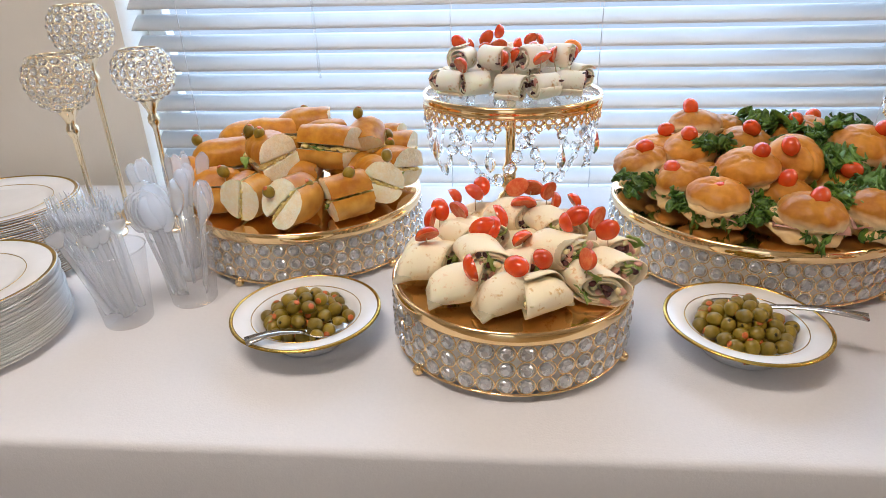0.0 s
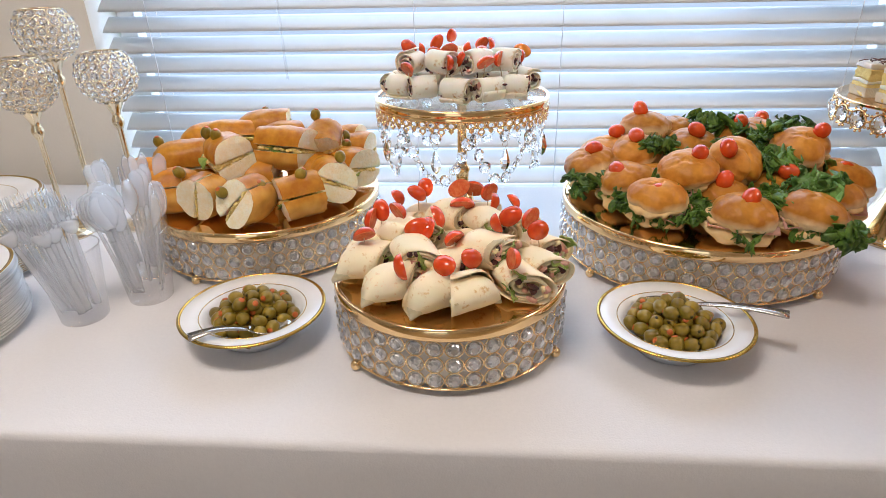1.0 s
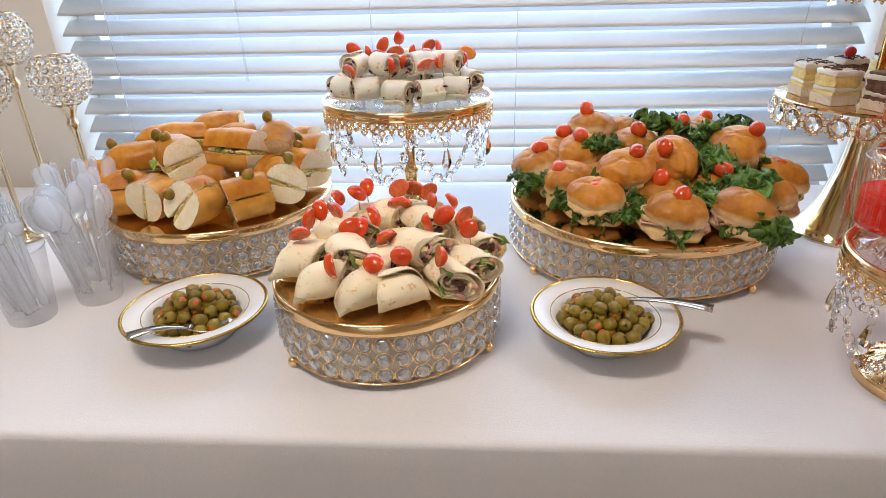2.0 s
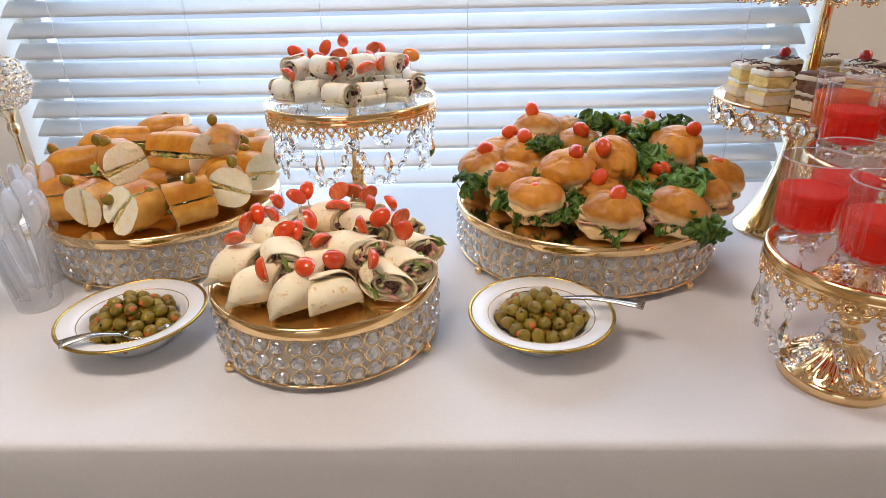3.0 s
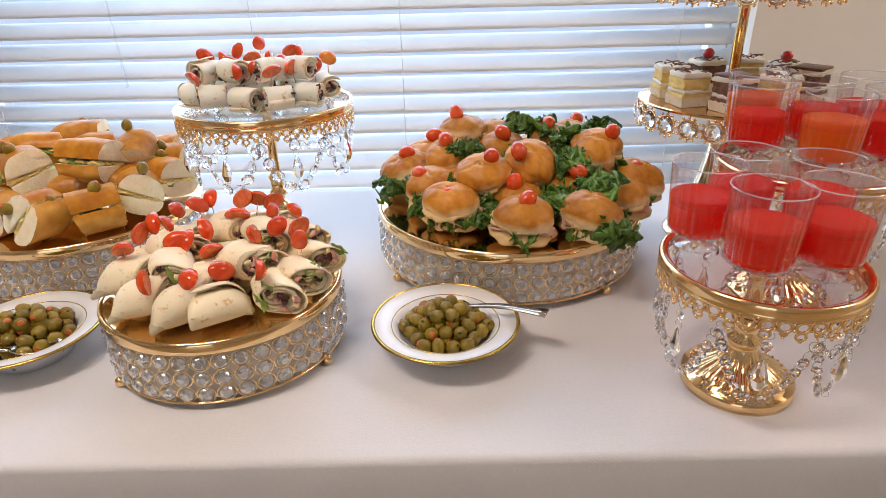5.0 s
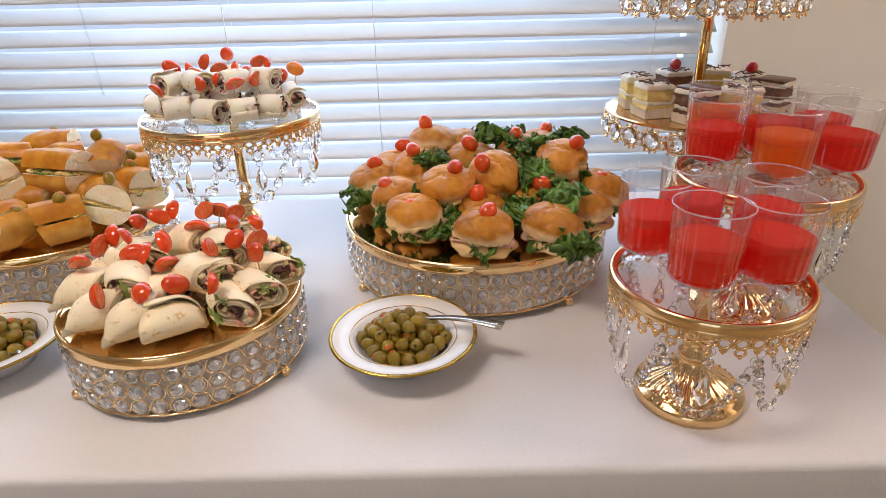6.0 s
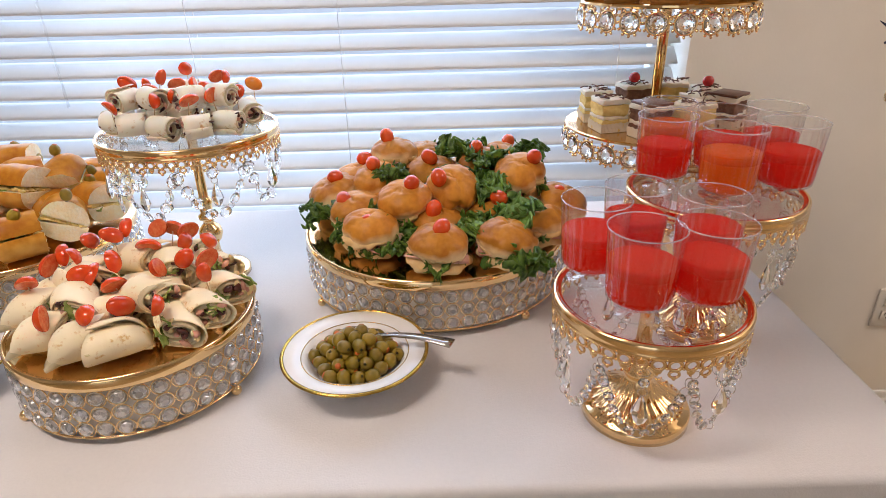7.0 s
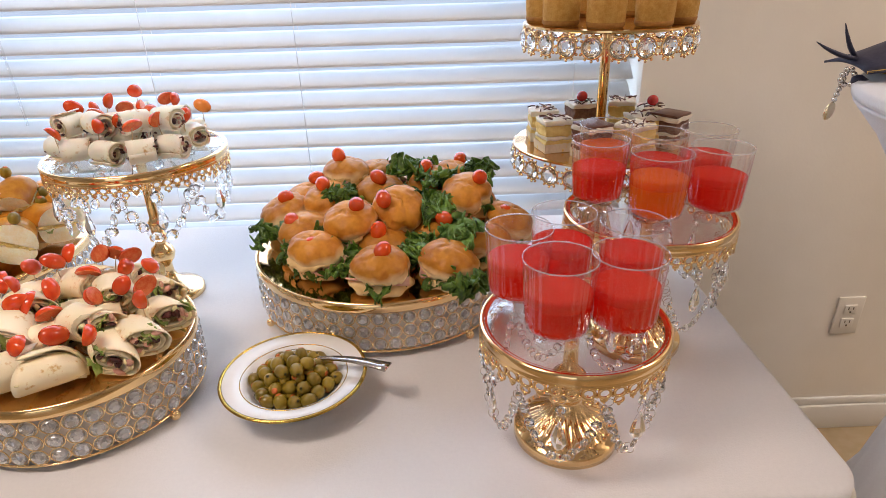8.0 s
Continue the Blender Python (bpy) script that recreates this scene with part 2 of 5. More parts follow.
TILE = surface("beige_floor_tile", (0.50, 0.40, 0.26), (0.42, 0.32, 0.18), 7, 0.35, vary=0.08)
GROUT = surface("tile_grout", (0.36, 0.31, 0.24), (0.32, 0.27, 0.2), 30, 0.9)
GRASS = surface("lawn", (0.06, 0.12, 0.03), (0.10, 0.15, 0.05), 3, 0.9)
PLATE_WHITE = surface("ivory_outlet_plastic", (0.74, 0.70, 0.62), None, 20, 0.35)
SLOT = surface("outlet_slot", (0.10, 0.07, 0.05), None, 20, 0.6)
NAVY = surface("navy_feather", (0.012, 0.014, 0.040), (0.03, 0.03, 0.06), 60, 0.5)
YELLOW = surface("gold_lace", (0.62, 0.40, 0.06), (0.52, 0.30, 0.04), 60, 0.4)
LAMP = bpy.data.materials.new("lit_diffuser")
LAMP.use_nodes = True
LAMP.node_tree.nodes["Principled BSDF"].inputs["Emission Color"].default_value = (1.0, 0.80, 0.58, 1)
LAMP.node_tree.nodes["Principled BSDF"].inputs["Emission Strength"].default_value = 3.0

# ---- mesh helpers ----
I4 = Matrix.Identity(4)


def mesh_of(name, bm, mats, smooth=True):
    me = bpy.data.meshes.new(name)
    bm.normal_update()
    bm.to_mesh(me)
    bm.free()
    for mt in (mats if isinstance(mats, (list, tuple)) else [mats]):
        me.materials.append(mt)
    if smooth:
        me.polygons.foreach_set("use_smooth", [True] * len(me.polygons))
    return me


def thing(name, m, label, category, group="", kind=""):
    ob = new(name)
    ob.empty_display_size = 0.02
    ob.matrix_world = m
    return tagged(ob, label, category, group, kind)


def part(name, bm, mats, parent, label="", smooth=True, m=I4):
    ob = new(name, bm if isinstance(bm, bpy.types.Mesh) else mesh_of(name, bm, mats, smooth))
    ob.parent = parent
    ob.matrix_basis = m
    return tagged(ob, label)


def solid(name, bm, mats, m, label, category, group="", kind="", smooth=True):
    ob = new(name, mesh_of(name, bm, mats, smooth))
    ob.matrix_world = m
    return tagged(ob, label, category, group, kind)


def grid_faces(bm, rows, closed_u=False, closed_v=False, mi=0):
    nu, nv = len(rows), len(rows[0])
    for i in range(nu if closed_u else nu - 1):
        for j in range(nv if closed_v else nv - 1):
            a, b = rows[i], rows[(i + 1) % nu]
            f = bm.faces.new((a[j], a[(j + 1) % nv], b[(j + 1) % nv], b[j]))
            f.material_index = mi


def lathe(bm, prof, n=48, m=I4, mi=0, flute=None, cap=True):
    """Turns a profile of (radius, height) round z. flute(r, z, angle) may change the radius."""
    rows = []
    for r, z in prof:
        row = []
        for k in range(n):
            a = 2 * math.pi * k / n
            rr = flute(r, z, a) if flute else r
            row.append(bm.verts.new(m @ Vector((rr * math.cos(a), rr * math.sin(a), z))))
        rows.append(row)
    grid_faces(bm, rows, closed_v=True, mi=mi)
    if cap:
        for row, flip in ((rows[0], True), (rows[-1], False)):
            f = bm.faces.new(row[::-1] if flip else row)
            f.material_index = mi
    return rows


def ring(bm, big, small, n=24, k=8, m=I4, mi=0):
    rows = []
    for i in range(n):
        a = 2 * math.pi * i / n
        rows.append([bm.verts.new(m @ Vector(((big + small * math.cos(2 * math.pi * j / k)) * math.cos(a),
                                              (big + small * math.cos(2 * math.pi * j / k)) * math.sin(a),
                                              small * math.sin(2 * math.pi * j / k)))) for j in range(k)])
    grid_faces(bm, rows[::-1], True, True, mi)


def blob(bm, rx, ry, rz, nu=16, nv=10, amp=0.0, freq=30.0, seed=0.0, m=I4, mi=0, shape=None):
    """A noisy ellipsoid; shape(direction) may scale it."""
    off = Vector((seed * 7.31, seed * 3.77, seed * 1.93))

    def at(th, ph):
        d = Vector((math.sin(th) * math.cos(ph), math.sin(th) * math.sin(ph), math.cos(th)))
        p = Vector((d.x * rx, d.y * ry, d.z * rz))
        s = 1.0 + (amp * noise.noise(p * freq + off) if amp else 0.0)
        if shape:
            s *= shape(d)
        return bm.verts.new(m @ (p * s))
    top, bot = at(0, 0), at(math.pi, 0)
    rows = [[at(math.pi * i / nv, 2 * math.pi * j / nu) for j in range(nu)] for i in range(1, nv)]
    grid_faces(bm, rows[::-1], closed_v=True, mi=mi)
    for j in range(nu):
        for tri in ((top, rows[0][(j + 1) % nu], rows[0][j]), (bot, rows[-1][j], rows[-1][(j + 1) % nu])):
            bm.faces.new(tri[::-1]).material_index = mi


def tube(bm, pts, r, k=6, m=I4, mi=0, caps=True):
    pts = [Vector(p) for p in pts]
    rows = []
    for i, p in enumerate(pts):
        d = (pts[min(i + 1, len(pts) - 1)] - pts[max(i - 1, 0)]).normalized()
        q = d.to_track_quat("Z", "Y").to_matrix()
        rad = r[i] if isinstance(r, (list, tuple)) else r
        rows.append([bm.verts.new(m @ (p + q @ Vector((rad * math.cos(2 * math.pi * j / k), rad * math.sin(2 * math.pi * j / k), 0)))) for j in range(k)])
    grid_faces(bm, rows, closed_v=True, mi=mi)
    if caps:
        bm.faces.new(rows[0][::-1]).material_index = mi
        bm.faces.new(rows[-1]).material_index = mi


def box(bm, x0, x1, y0, y1, z0, z1, bevel=0.0, m=I4, mi=0, segments=2):
    tmp = bmesh.new()
    bmesh.ops.create_cube(tmp, size=1.0)
    for v in tmp.verts:
        v.co = Vector((x0 + (v.co.x + 0.5) * (x1 - x0), y0 + (v.co.y + 0.5) * (y1 - y0), z0 + (v.co.z + 0.5) * (z1 - z0)))
    if bevel:
        bmesh.ops.bevel(tmp, geom=tmp.edges[:], offset=bevel, segments=segments, affect='EDGES', profile=0.5)
    idx = {v: bm.verts.new(m @ v.co) for v in tmp.verts}
    for f in tmp.faces:
        bm.faces.new([idx[v] for v in f.verts]).material_index = mi
    tmp.free()


def sheet(bm, fn, nu, nv, thick, m=I4, mi=0):
    """A thin double-sided sheet; fn(u, v) with u, v in 0..1 gives a point."""
    pts = [[Vector(fn(i / (nu - 1), j / (nv - 1))) for j in range(nv)] for i in range(nu)]
    up, down = [], []
    for i in range(nu):
        a, b = [], []
        for j in range(nv):
            du = pts[min(i + 1, nu - 1)][j] - pts[max(i - 1, 0)][j]
            dv = pts[i][min(j + 1, nv - 1)] - pts[i][max(j - 1, 0)]
            n = du.cross(dv)
            n = n.normalized() if n.length > 1e-12 else Vector((0, 0, 1))
            a.append(bm.verts.new(m @ (pts[i][j] + n * thick / 2)))
            b.append(bm.verts.new(m @ (pts[i][j] - n * thick / 2)))
        up.append(a)
        down.append(b)
    for i in range(nu - 1):
        for j in range(nv - 1):
            bm.faces.new((up[i][j], up[i + 1][j], up[i + 1][j + 1], up[i][j + 1])).material_index = mi
            bm.faces.new((down[i][j + 1], down[i + 1][j + 1], down[i + 1][j], down[i][j])).material_index = mi
    for i in range(nu - 1):
        for j, s in ((0, 1), (nv - 1, -1)):
            q = (up[i][j], down[i][j], down[i + 1][j], up[i + 1][j])
            bm.faces.new(q[::s]).material_index = mi
    for j in range(nv - 1):
        for i, s in ((0, -1), (nu - 1, 1)):
            q = (up[i][j], down[i][j], down[i][j + 1], up[i][j + 1])
            bm.faces.new(q[::s]).material_index = mi


def leaf(bm, length, width, ruffle, waves, seed, m=I4, mi=0, droop=0.4, nu=13, nv=9):
    """A ruffled leaf that grows along x, its edges frilled."""
    rnd = random.Random(seed)
    ph = [rnd.uniform(0, 6.28) for _ in range(4)]

    def fn(u, v):
        w = (v - 0.5) * 2
        prof = math.sin(math.pi * min(1, 0.12 + u * 0.86)) ** 0.6
        edge = abs(w) ** 1.6 + max(0, u - 0.72) * 1.8
        z = ruffle * edge * (math.sin(waves * 6.28 * u + ph[0] + (1.3 if w > 0 else 0)) + 0.6 * math.sin(waves * 11.0 * u + ph[1]))
        x = length * u + ruffle * 0.5 * edge * math.sin(waves * 9 * u + ph[2])
        y = width * 0.5 * w * prof + ruffle * 0.4 * edge * math.sin(waves * 7.5 * u + ph[3])
        fr = 0.55 * ruffle * edge
        return (x + fr * math.sin(31 * u + 9 * w), y + fr * math.sin(43 * u + 3 * w), z - droop * length * u * u + 0.10 * width * w * w + fr * math.sin(37 * u + 14 * w))
    sheet(bm, fn, nu, nv, 0.0009, m, mi)


def facet(bm, r, depth, n=8, m=I4, mi=0):
    """A cut stone: an n-sided table, girdle and blunt back, axis z."""
    rows = []
    for rr, z in ((0.45 * r, 0.5 * depth), (0.82 * r, 0.30 * depth), (r, 0.0), (0.6 * r, -0.35 * depth), (0.2 * r, -0.5 * depth)):
        tw = math.pi / n if rr == 0.82 * r or rr == 0.6 * r else 0
        rows.append([bm.verts.new(m @ Vector((rr * math.cos(2 * math.pi * k / n + tw), rr * math.sin(2 * math.pi * k / n + tw), z))) for k in range(n)])
    for i in range(4):
        a, b = rows[i], rows[i + 1]
        for k in range(n):
            f = bm.faces.new((a[k], b[k], b[(k + 1) % n], a[(k + 1) % n]))
            f.material_index = mi
    bm.faces.new(rows[0]).material_index = mi
    bm.faces.new(rows[-1][::-1]).material_index = mi


def B():
    return bmesh.new()


# ---- the room ----
TABLE = 0.75
WALL_Y = 1.497
bm = B()
WX0, WX1, WZ0, WZ1 = -0.675, 1.150, 0.55, 1.98
box(bm, -3.2, WX0, WALL_Y, WALL_Y + 0.16, 0.0, 2.6)
box(bm, WX1, 3.4, WALL_Y, WALL_Y + 0.16, 0.0, 2.6)
box(bm, WX0, WX1, WALL_Y, WALL_Y + 0.16, 0.0, WZ0)
box(bm, WX0, WX1, WALL_Y, WALL_Y + 0.16, WZ1, 2.6)
solid("wall_north", bm, WALL, I4, "warm white painted plaster wall with a window", "wall", kind="structure", smooth=False)
bm = B()
box(bm, 3.4, 3.56, -3.6, WALL_Y + 0.16, 0, 2.6)
solid("wall_east", bm, WALL, I4, "warm white painted plaster side wall", "wall", kind="structure", smooth=False)
bm = B()
box(bm, -3.36, -3.2, -3.6, WALL_Y + 0.16, 0, 2.6)
solid("wall_west", bm, WALL, I4, "warm white painted plaster side wall", "wall", kind="structure", smooth=False)
bm = B()
# opening added behind the camera to go with the unseen fill lamp
box(bm, -3.36, -1.3, -3.6, -3.44, 0, 2.6)
box(bm, 0.3, 3.56, -3.6, -3.44, 0, 2.6)
box(bm, -1.3, 0.3, -3.6, -3.44, 2.15, 2.6)
solid("wall_south", bm, WALL, I4, "warm white painted plaster wall with an added door opening, out of view", "wall", kind="structure", smooth=False)
bm = B()
box(bm, -3.36, 3.56, -3.6, WALL_Y + 0.16, 2.6, 2.7)
solid("ceiling", bm, CEIL, I4, "flat white painted ceiling", "ceiling", kind="structure", smooth=False)
bm = B()
box(bm, -3.36, 3.56, -3.6, WALL_Y + 0.16, -0.12, -0.0065)
floor = solid("floor", bm, GROUT, I4, "beige stone tile floor with pale grout", "floor", kind="structure", smooth=False)
bm = B()
box(bm, -60, 60, -60, 80, -0.5, -0.3)
solid("ground", bm, GRASS, I4, "lawn outside the house", "ground", kind="structure", smooth=False)
bm = B()
box(bm, 1.0, 3.4, WALL_Y - 0.014, WALL_Y, 0.0, 0.085, 0.003)
box(bm, 1.0, 3.4, WALL_Y - 0.009, WALL_Y, 0.085, 0.112, 0.004)
solid("baseboard", bm, TRIM, I4, "white moulded wooden baseboard", "baseboard", kind="structure")

# bright hazy distance outside the window
GLOW = bpy.data.materials.new("bright_overcast_distance")
GLOW.use_nodes = True
GLOW.node_tree.nodes["Principled BSDF"].inputs["Base Color"].default_value = (0, 0, 0, 1)
GLOW.node_tree.nodes["Principled BSDF"].inputs["Emission Color"].default_value = (0.78, 0.89, 1.0, 1)
GLOW.node_tree.nodes["Principled BSDF"].inputs["Emission Strength"].default_value = 0.92
bm = B()
box(bm, -6, 6, 3.0, 3.1, -0.3, 5.0)
solid("backdrop", bm, GLOW, I4, "bright hazy sky outside the window", "sky", kind="structure", smooth=False)

# window: frame, pane, and the blind
win = thing("window_1", pose((WX0 + WX1) / 2, WALL_Y + 0.13, WZ0), "white framed window behind a venetian blind", "window", kind="structure")
hw, hh = (WX1 - WX0) / 2, WZ1 - WZ0
bm = B()
for x0, x1, z0, z1 in ((-hw, -hw + 0.045, 0, hh), (hw - 0.045, hw, 0, hh), (-hw + 0.045, hw - 0.045, 0, 0.045), (-hw + 0.045, hw - 0.045, hh - 0.045, hh)):
    box(bm, x0, x1, -0.02, 0.02, z0, z1, 0.003)
part("window_frame", bm, TRIM, win)
bm = B()
box(bm, -hw + 0.046, hw - 0.046, -0.003, 0.003, 0.046, hh - 0.046)
pane = part("pane", bm, PANE, win)
pane.visible_shadow = False

blind = thing("window_blind", pose((WX0 + WX1) / 2, 1.535, 0), "white venetian blind with half-closed wide slats", "blind")
bm = B()
box(bm, -hw + 0.012, hw - 0.012, -0.028, 0.028, 1.925, 1.975, 0.003)
part("headrail", bm, BLIND, blind)
bm = B()
box(bm, -hw + 0.014, hw - 0.014, -0.026, 0.026, 0.60, 0.616, 0.003)
part("bottom_rail", bm, BLIND, blind)
bm = B()


def slat_form(u, v):
    w = (v - 0.5) * 0.0505
    return ((u - 0.5) * 2 * (hw - 0.014), w, 0.0016 * (1 - (w / 0.02525) ** 2))


sheet(bm, slat_form, 3, 7, 0.0028)
slat_mesh = mesh_of("slat", bm, BLIND)
PITCH, TILT_DEG = 0.0449, 37.0
z = 0.6509
rnd = random.Random(4)
while z < 1.92:
    part("slat", slat_mesh, None, blind, m=pose(0, 0, z, TILT_DEG + rnd.uniform(-1.2, 1.2), rnd.uniform(-0.06, 0.06), 0))
    z += PITCH
for cx in (-0.547, 0.06, 0.385, 1.0):
    bm = B()
    x = cx - (WX0 + WX1) / 2
    for dy in (-0.0235, 0.0235):
        tube(bm, [(x, dy, 0.60), (x, dy, 1.93)], 0.0009, 5)
    part("ladder_cord", bm, CORD, blind)
bm = B()
tube(bm, [(-hw + 0.43, -0.040, 1.93), (-hw + 0.435, -0.036, 1.30), (-hw + 0.439, -0.034, 0.98)], 0.0032, 6)
part("tilt_wand", bm, CLEAR, blind)

# ceiling light, out of view
lamp_ob = thing("ceiling_light", pose(2.7, 0.75, 2.6), "assumed flush ceiling light panel with a warm glow, out of view", "ceiling light")
bm = B()
box(bm, -0.60, 0.60, -0.30, 0.30, -0.035, -0.0, 0.004)
part("frame", bm, TRIM, lamp_ob)
bm = B()
box(bm, -0.56, 0.56, -0.26, 0.26, -0.042, -0.036)
part("diffuser", bm, LAMP, lamp_ob)
# unseen second panel, added to hold the fill lamp
copy_thing(lamp_ob, pose(-0.30, 0.25, 2.6))

# wall outlet
outlet = thing("wall_outlet", pose(1.791, WALL_Y, 0.392), "ivory double wall outlet", "outlet")
bm = B()
box(bm, -0.036, 0.036, -0.006, 0.0, -0.058, 0.058, 0.0025)
part("cover_plate", bm, PLATE_WHITE, outlet)
for s in (-1, 1):
    bm = B()
    box(bm, -0.017, 0.017, -0.009, -0.006, s * 0.021 - 0.014, s * 0.021 + 0.014, 0.0012)
    sock = part("socket", bm, PLATE_WHITE, outlet)
    bm = B()
    for dx in (-0.0065, 0.0065):
        box(bm, dx - 0.0013, dx + 0.0013, -0.0096, -0.0088, s * 0.021 + 0.000, s * 0.021 + 0.008)
    box(bm, -0.0022, 0.0022, -0.0096, -0.0088, s * 0.021 - 0.010, s * 0.021 - 0.005)
    part("slot", bm, SLOT, sock)

# ---- the buffet table and its cloth ----
TX0, TX1, TY0, TY1, CORNER = -1.28, 1.153, 0.592, 1.428, 0.055


def outline(inset, n=14, reach=0.0):
    """A rounded rectangle round the table top, from the front left corner on; the long sides are divided."""
    pts = []
    r = max(CORNER - inset, 0.01)
    x0, x1, y0, y1 = TX0 + inset, TX1 - inset, TY0 + inset, TY1 - inset
    for cx, cy, a0 in ((x1 - r, y0 + r, -90), (x1 - r, y1 - r, 0), (x0 + r, y1 - r, 90), (x0 + r, y0 + r, 180)):
        for i in range(n):
            a = radians(a0 + 90 * i / (n - 1))
            pts.append(Vector((cx + r * math.cos(a), cy + r * math.sin(a), 0)))
    out = []
    for i, p in enumerate(pts):
        q = pts[(i + 1) % len(pts)]
        steps = max(1, int((q - p).length / 0.02))
        out += [p.lerp(q, s / steps) for s in range(steps)]
    return out


base_ring = outline(0.0)
count = len(base_ring)
normals = []
for i in range(count):
    d = base_ring[(i + 1) % count] - base_ring[i - 1]
    normals.append(Vector((d.y, -d.x, 0)).normalized())
cloth = thing("tablecloth", pose(0, 0, 0), "white tablecloth draped over the long buffet table", "tablecloth")
bm = B()
rows = []
EDGE_R = 0.009
for inset, drop in ((0.045, 0), (0.022, 0), (EDGE_R, 0.0)):
    rows.append([bm.verts.new(p - nrm * inset + Vector((0, 0, TABLE - drop))) for p, nrm in zip(base_ring, normals)])
for a in (30, 60, 90):
    s, c = math.sin(radians(a)), math.cos(radians(a))
    rows.append([bm.verts.new(p - nrm * EDGE_R * (1 - s) + Vector((0, 0, TABLE - EDGE_R * (1 - c)))) for p, nrm in zip(base_ring, normals)])
for f in (0.03, 0.08, 0.16, 0.30, 0.5, 0.72):
    row = []
    for i, (p, nrm) in enumerate(zip(base_ring, normals)):
        s = i * 0.02
        fold = 0.5 + 0.5 * math.sin(s * 15 + 2.2 * math.sin(s * 3.1)) + 0.35 * noise.noise(Vector((s * 4, 0, 1)))
        push = 0.0015 + 0.055 * f ** 1.3 * fold
        if p.y > TY1 - 0.03:
            push *= 0.3
        row.append(bm.verts.new(p + nrm * push + Vector((0, 0, TABLE - EDGE_R - f))))
    rows.append(row)
grid_faces(bm, rows, closed_v=True)
bm.faces.new(rows[0])
bmesh.ops.recalc_face_normals(bm, faces=bm.faces[:])
part("cloth", bm, CLOTH, cloth)
table = thing("buffet_table", pose(0, 0, 0), "long folding buffet table hidden under a white cloth", "table")
bm = B()
box(bm, TX0 + 0.01, TX1 - 0.01, TY0 + 0.01, TY1 - 0.01, TABLE - 0.04, TABLE - 0.004, 0.01)
part("tabletop", bm, PLATE_WHITE, table)
for lx in (TX0 + 0.15, TX1 - 0.15):
    for ly in (TY0 + 0.12, TY1 - 0.12):
        bm = B()
        tube(bm, [(lx, ly, 0.0), (lx, ly, TABLE - 0.04)], 0.016, 10)
        part("leg", bm, STEEL, table)

# ---- crystal drum stands ----
bm = B()
facet(bm, 0.0092, 0.0105, 10)
bead_mesh = mesh_of("crystal", bm, FOIL, smooth=False)
bm = B()
ring(bm, 0.0111, 0.0008, 20, 6)
for s in (-1, 1):
    blob(bm, 0.0013, 0.0011, 0.0011, 6, 4, m=Matrix.Translation((s * 0.0117, 0, 0)))
loop_mesh = mesh_of("wire_loop", bm, GOLD)


def drum(x, y, r, top, turn, feet, label):
    """A round display stand: gold mirror top, three rows of crystals in wire loops, wire rings and ball feet."""
    t = thing("crystal_stand", pose(x, y, TABLE, 0, 0, turn), label, "cake stand", "crystal drum stands")
    h = top - TABLE
    bm = B()
    lathe(bm, [(r - 0.004, h - 0.0165), (r + 0.001, h - 0.0165), (r + 0.0022, h - 0.0145), (r + 0.0022, h - 0.003), (r + 0.0008, h - 0.0002), (r - 0.0015, h), (r - 0.004, h - 0.0016)], 96, cap=False)
    part("rim_band", bm, GOLD, t)
    bm = B()
    lathe(bm, [(r - 0.004, h - 0.006), (r - 0.004, h - 0.0022), (0.001, h - 0.0020)], 96)
    part("mirror_top", bm, MIRROR_GOLD, t, "gold mirrored board", smooth=False)
    bm = B()
    lathe(bm, [(r - 0.0085, 0.012), (r - 0.0085, h - 0.006)], 72, cap=False)
    part("liner", bm, LINER, t)
    z_rows = [h - 0.0285 - 0.0222 * i for i in range(3)]
    bm = B()
    ring(bm, r - 0.001, 0.0016, 96, 6, pose(0, 0, z_rows[2] - 0.0125))
    part("wire_ring", bm, GOLD, t)
    n = round(2 * math.pi * r / 0.0236)
    for i, zz in enumerate(z_rows):
        for k in range(n):
            a = 360 * k / n
            m = pose(0, 0, 0, 0, 0, a) @ pose(r - 0.0015, 0, zz, 90, 0, 90)
            part("crystal", bead_mesh, None, t, m=m @ pose(0, 0, 0, 0, 0, (k * 37) % 45))
            part("wire_loop", loop_mesh, None, t, m=m)
    for a in feet:
        bm = B()
        c, s = math.cos(radians(a - turn)), math.sin(radians(a - turn))
        m = Matrix.Translation(((r + 0.001) * c, (r + 0.001) * s, 0.0072))
        blob(bm, 0.0072, 0.0072, 0.0072, 14, 9, m=m)
        tube(bm, [((r - 0.001) * c, (r - 0.001) * s, 0.013), ((r - 0.001) * c, (r - 0.001) * s, z_rows[2] - 0.012)], 0.002, 6)
        part("ball_foot", bm, GOLD, t)
    return t


drum(0.175, 0.832, 0.154, 0.846, 3, (222, 335, 100), "small gold and crystal drum stand with a mirrored top")
drum(0.584, 1.108, 0.224, 0.848, 0, (308, 212, 90, 40), "large gold and crystal drum stand with a mirrored top")
drum(-0.180, 1.135, 0.202, 0.846, 5, (250, 325, 90, 180), "medium gold and crystal drum stand with a mirrored top")

# ---- soup bowls ----


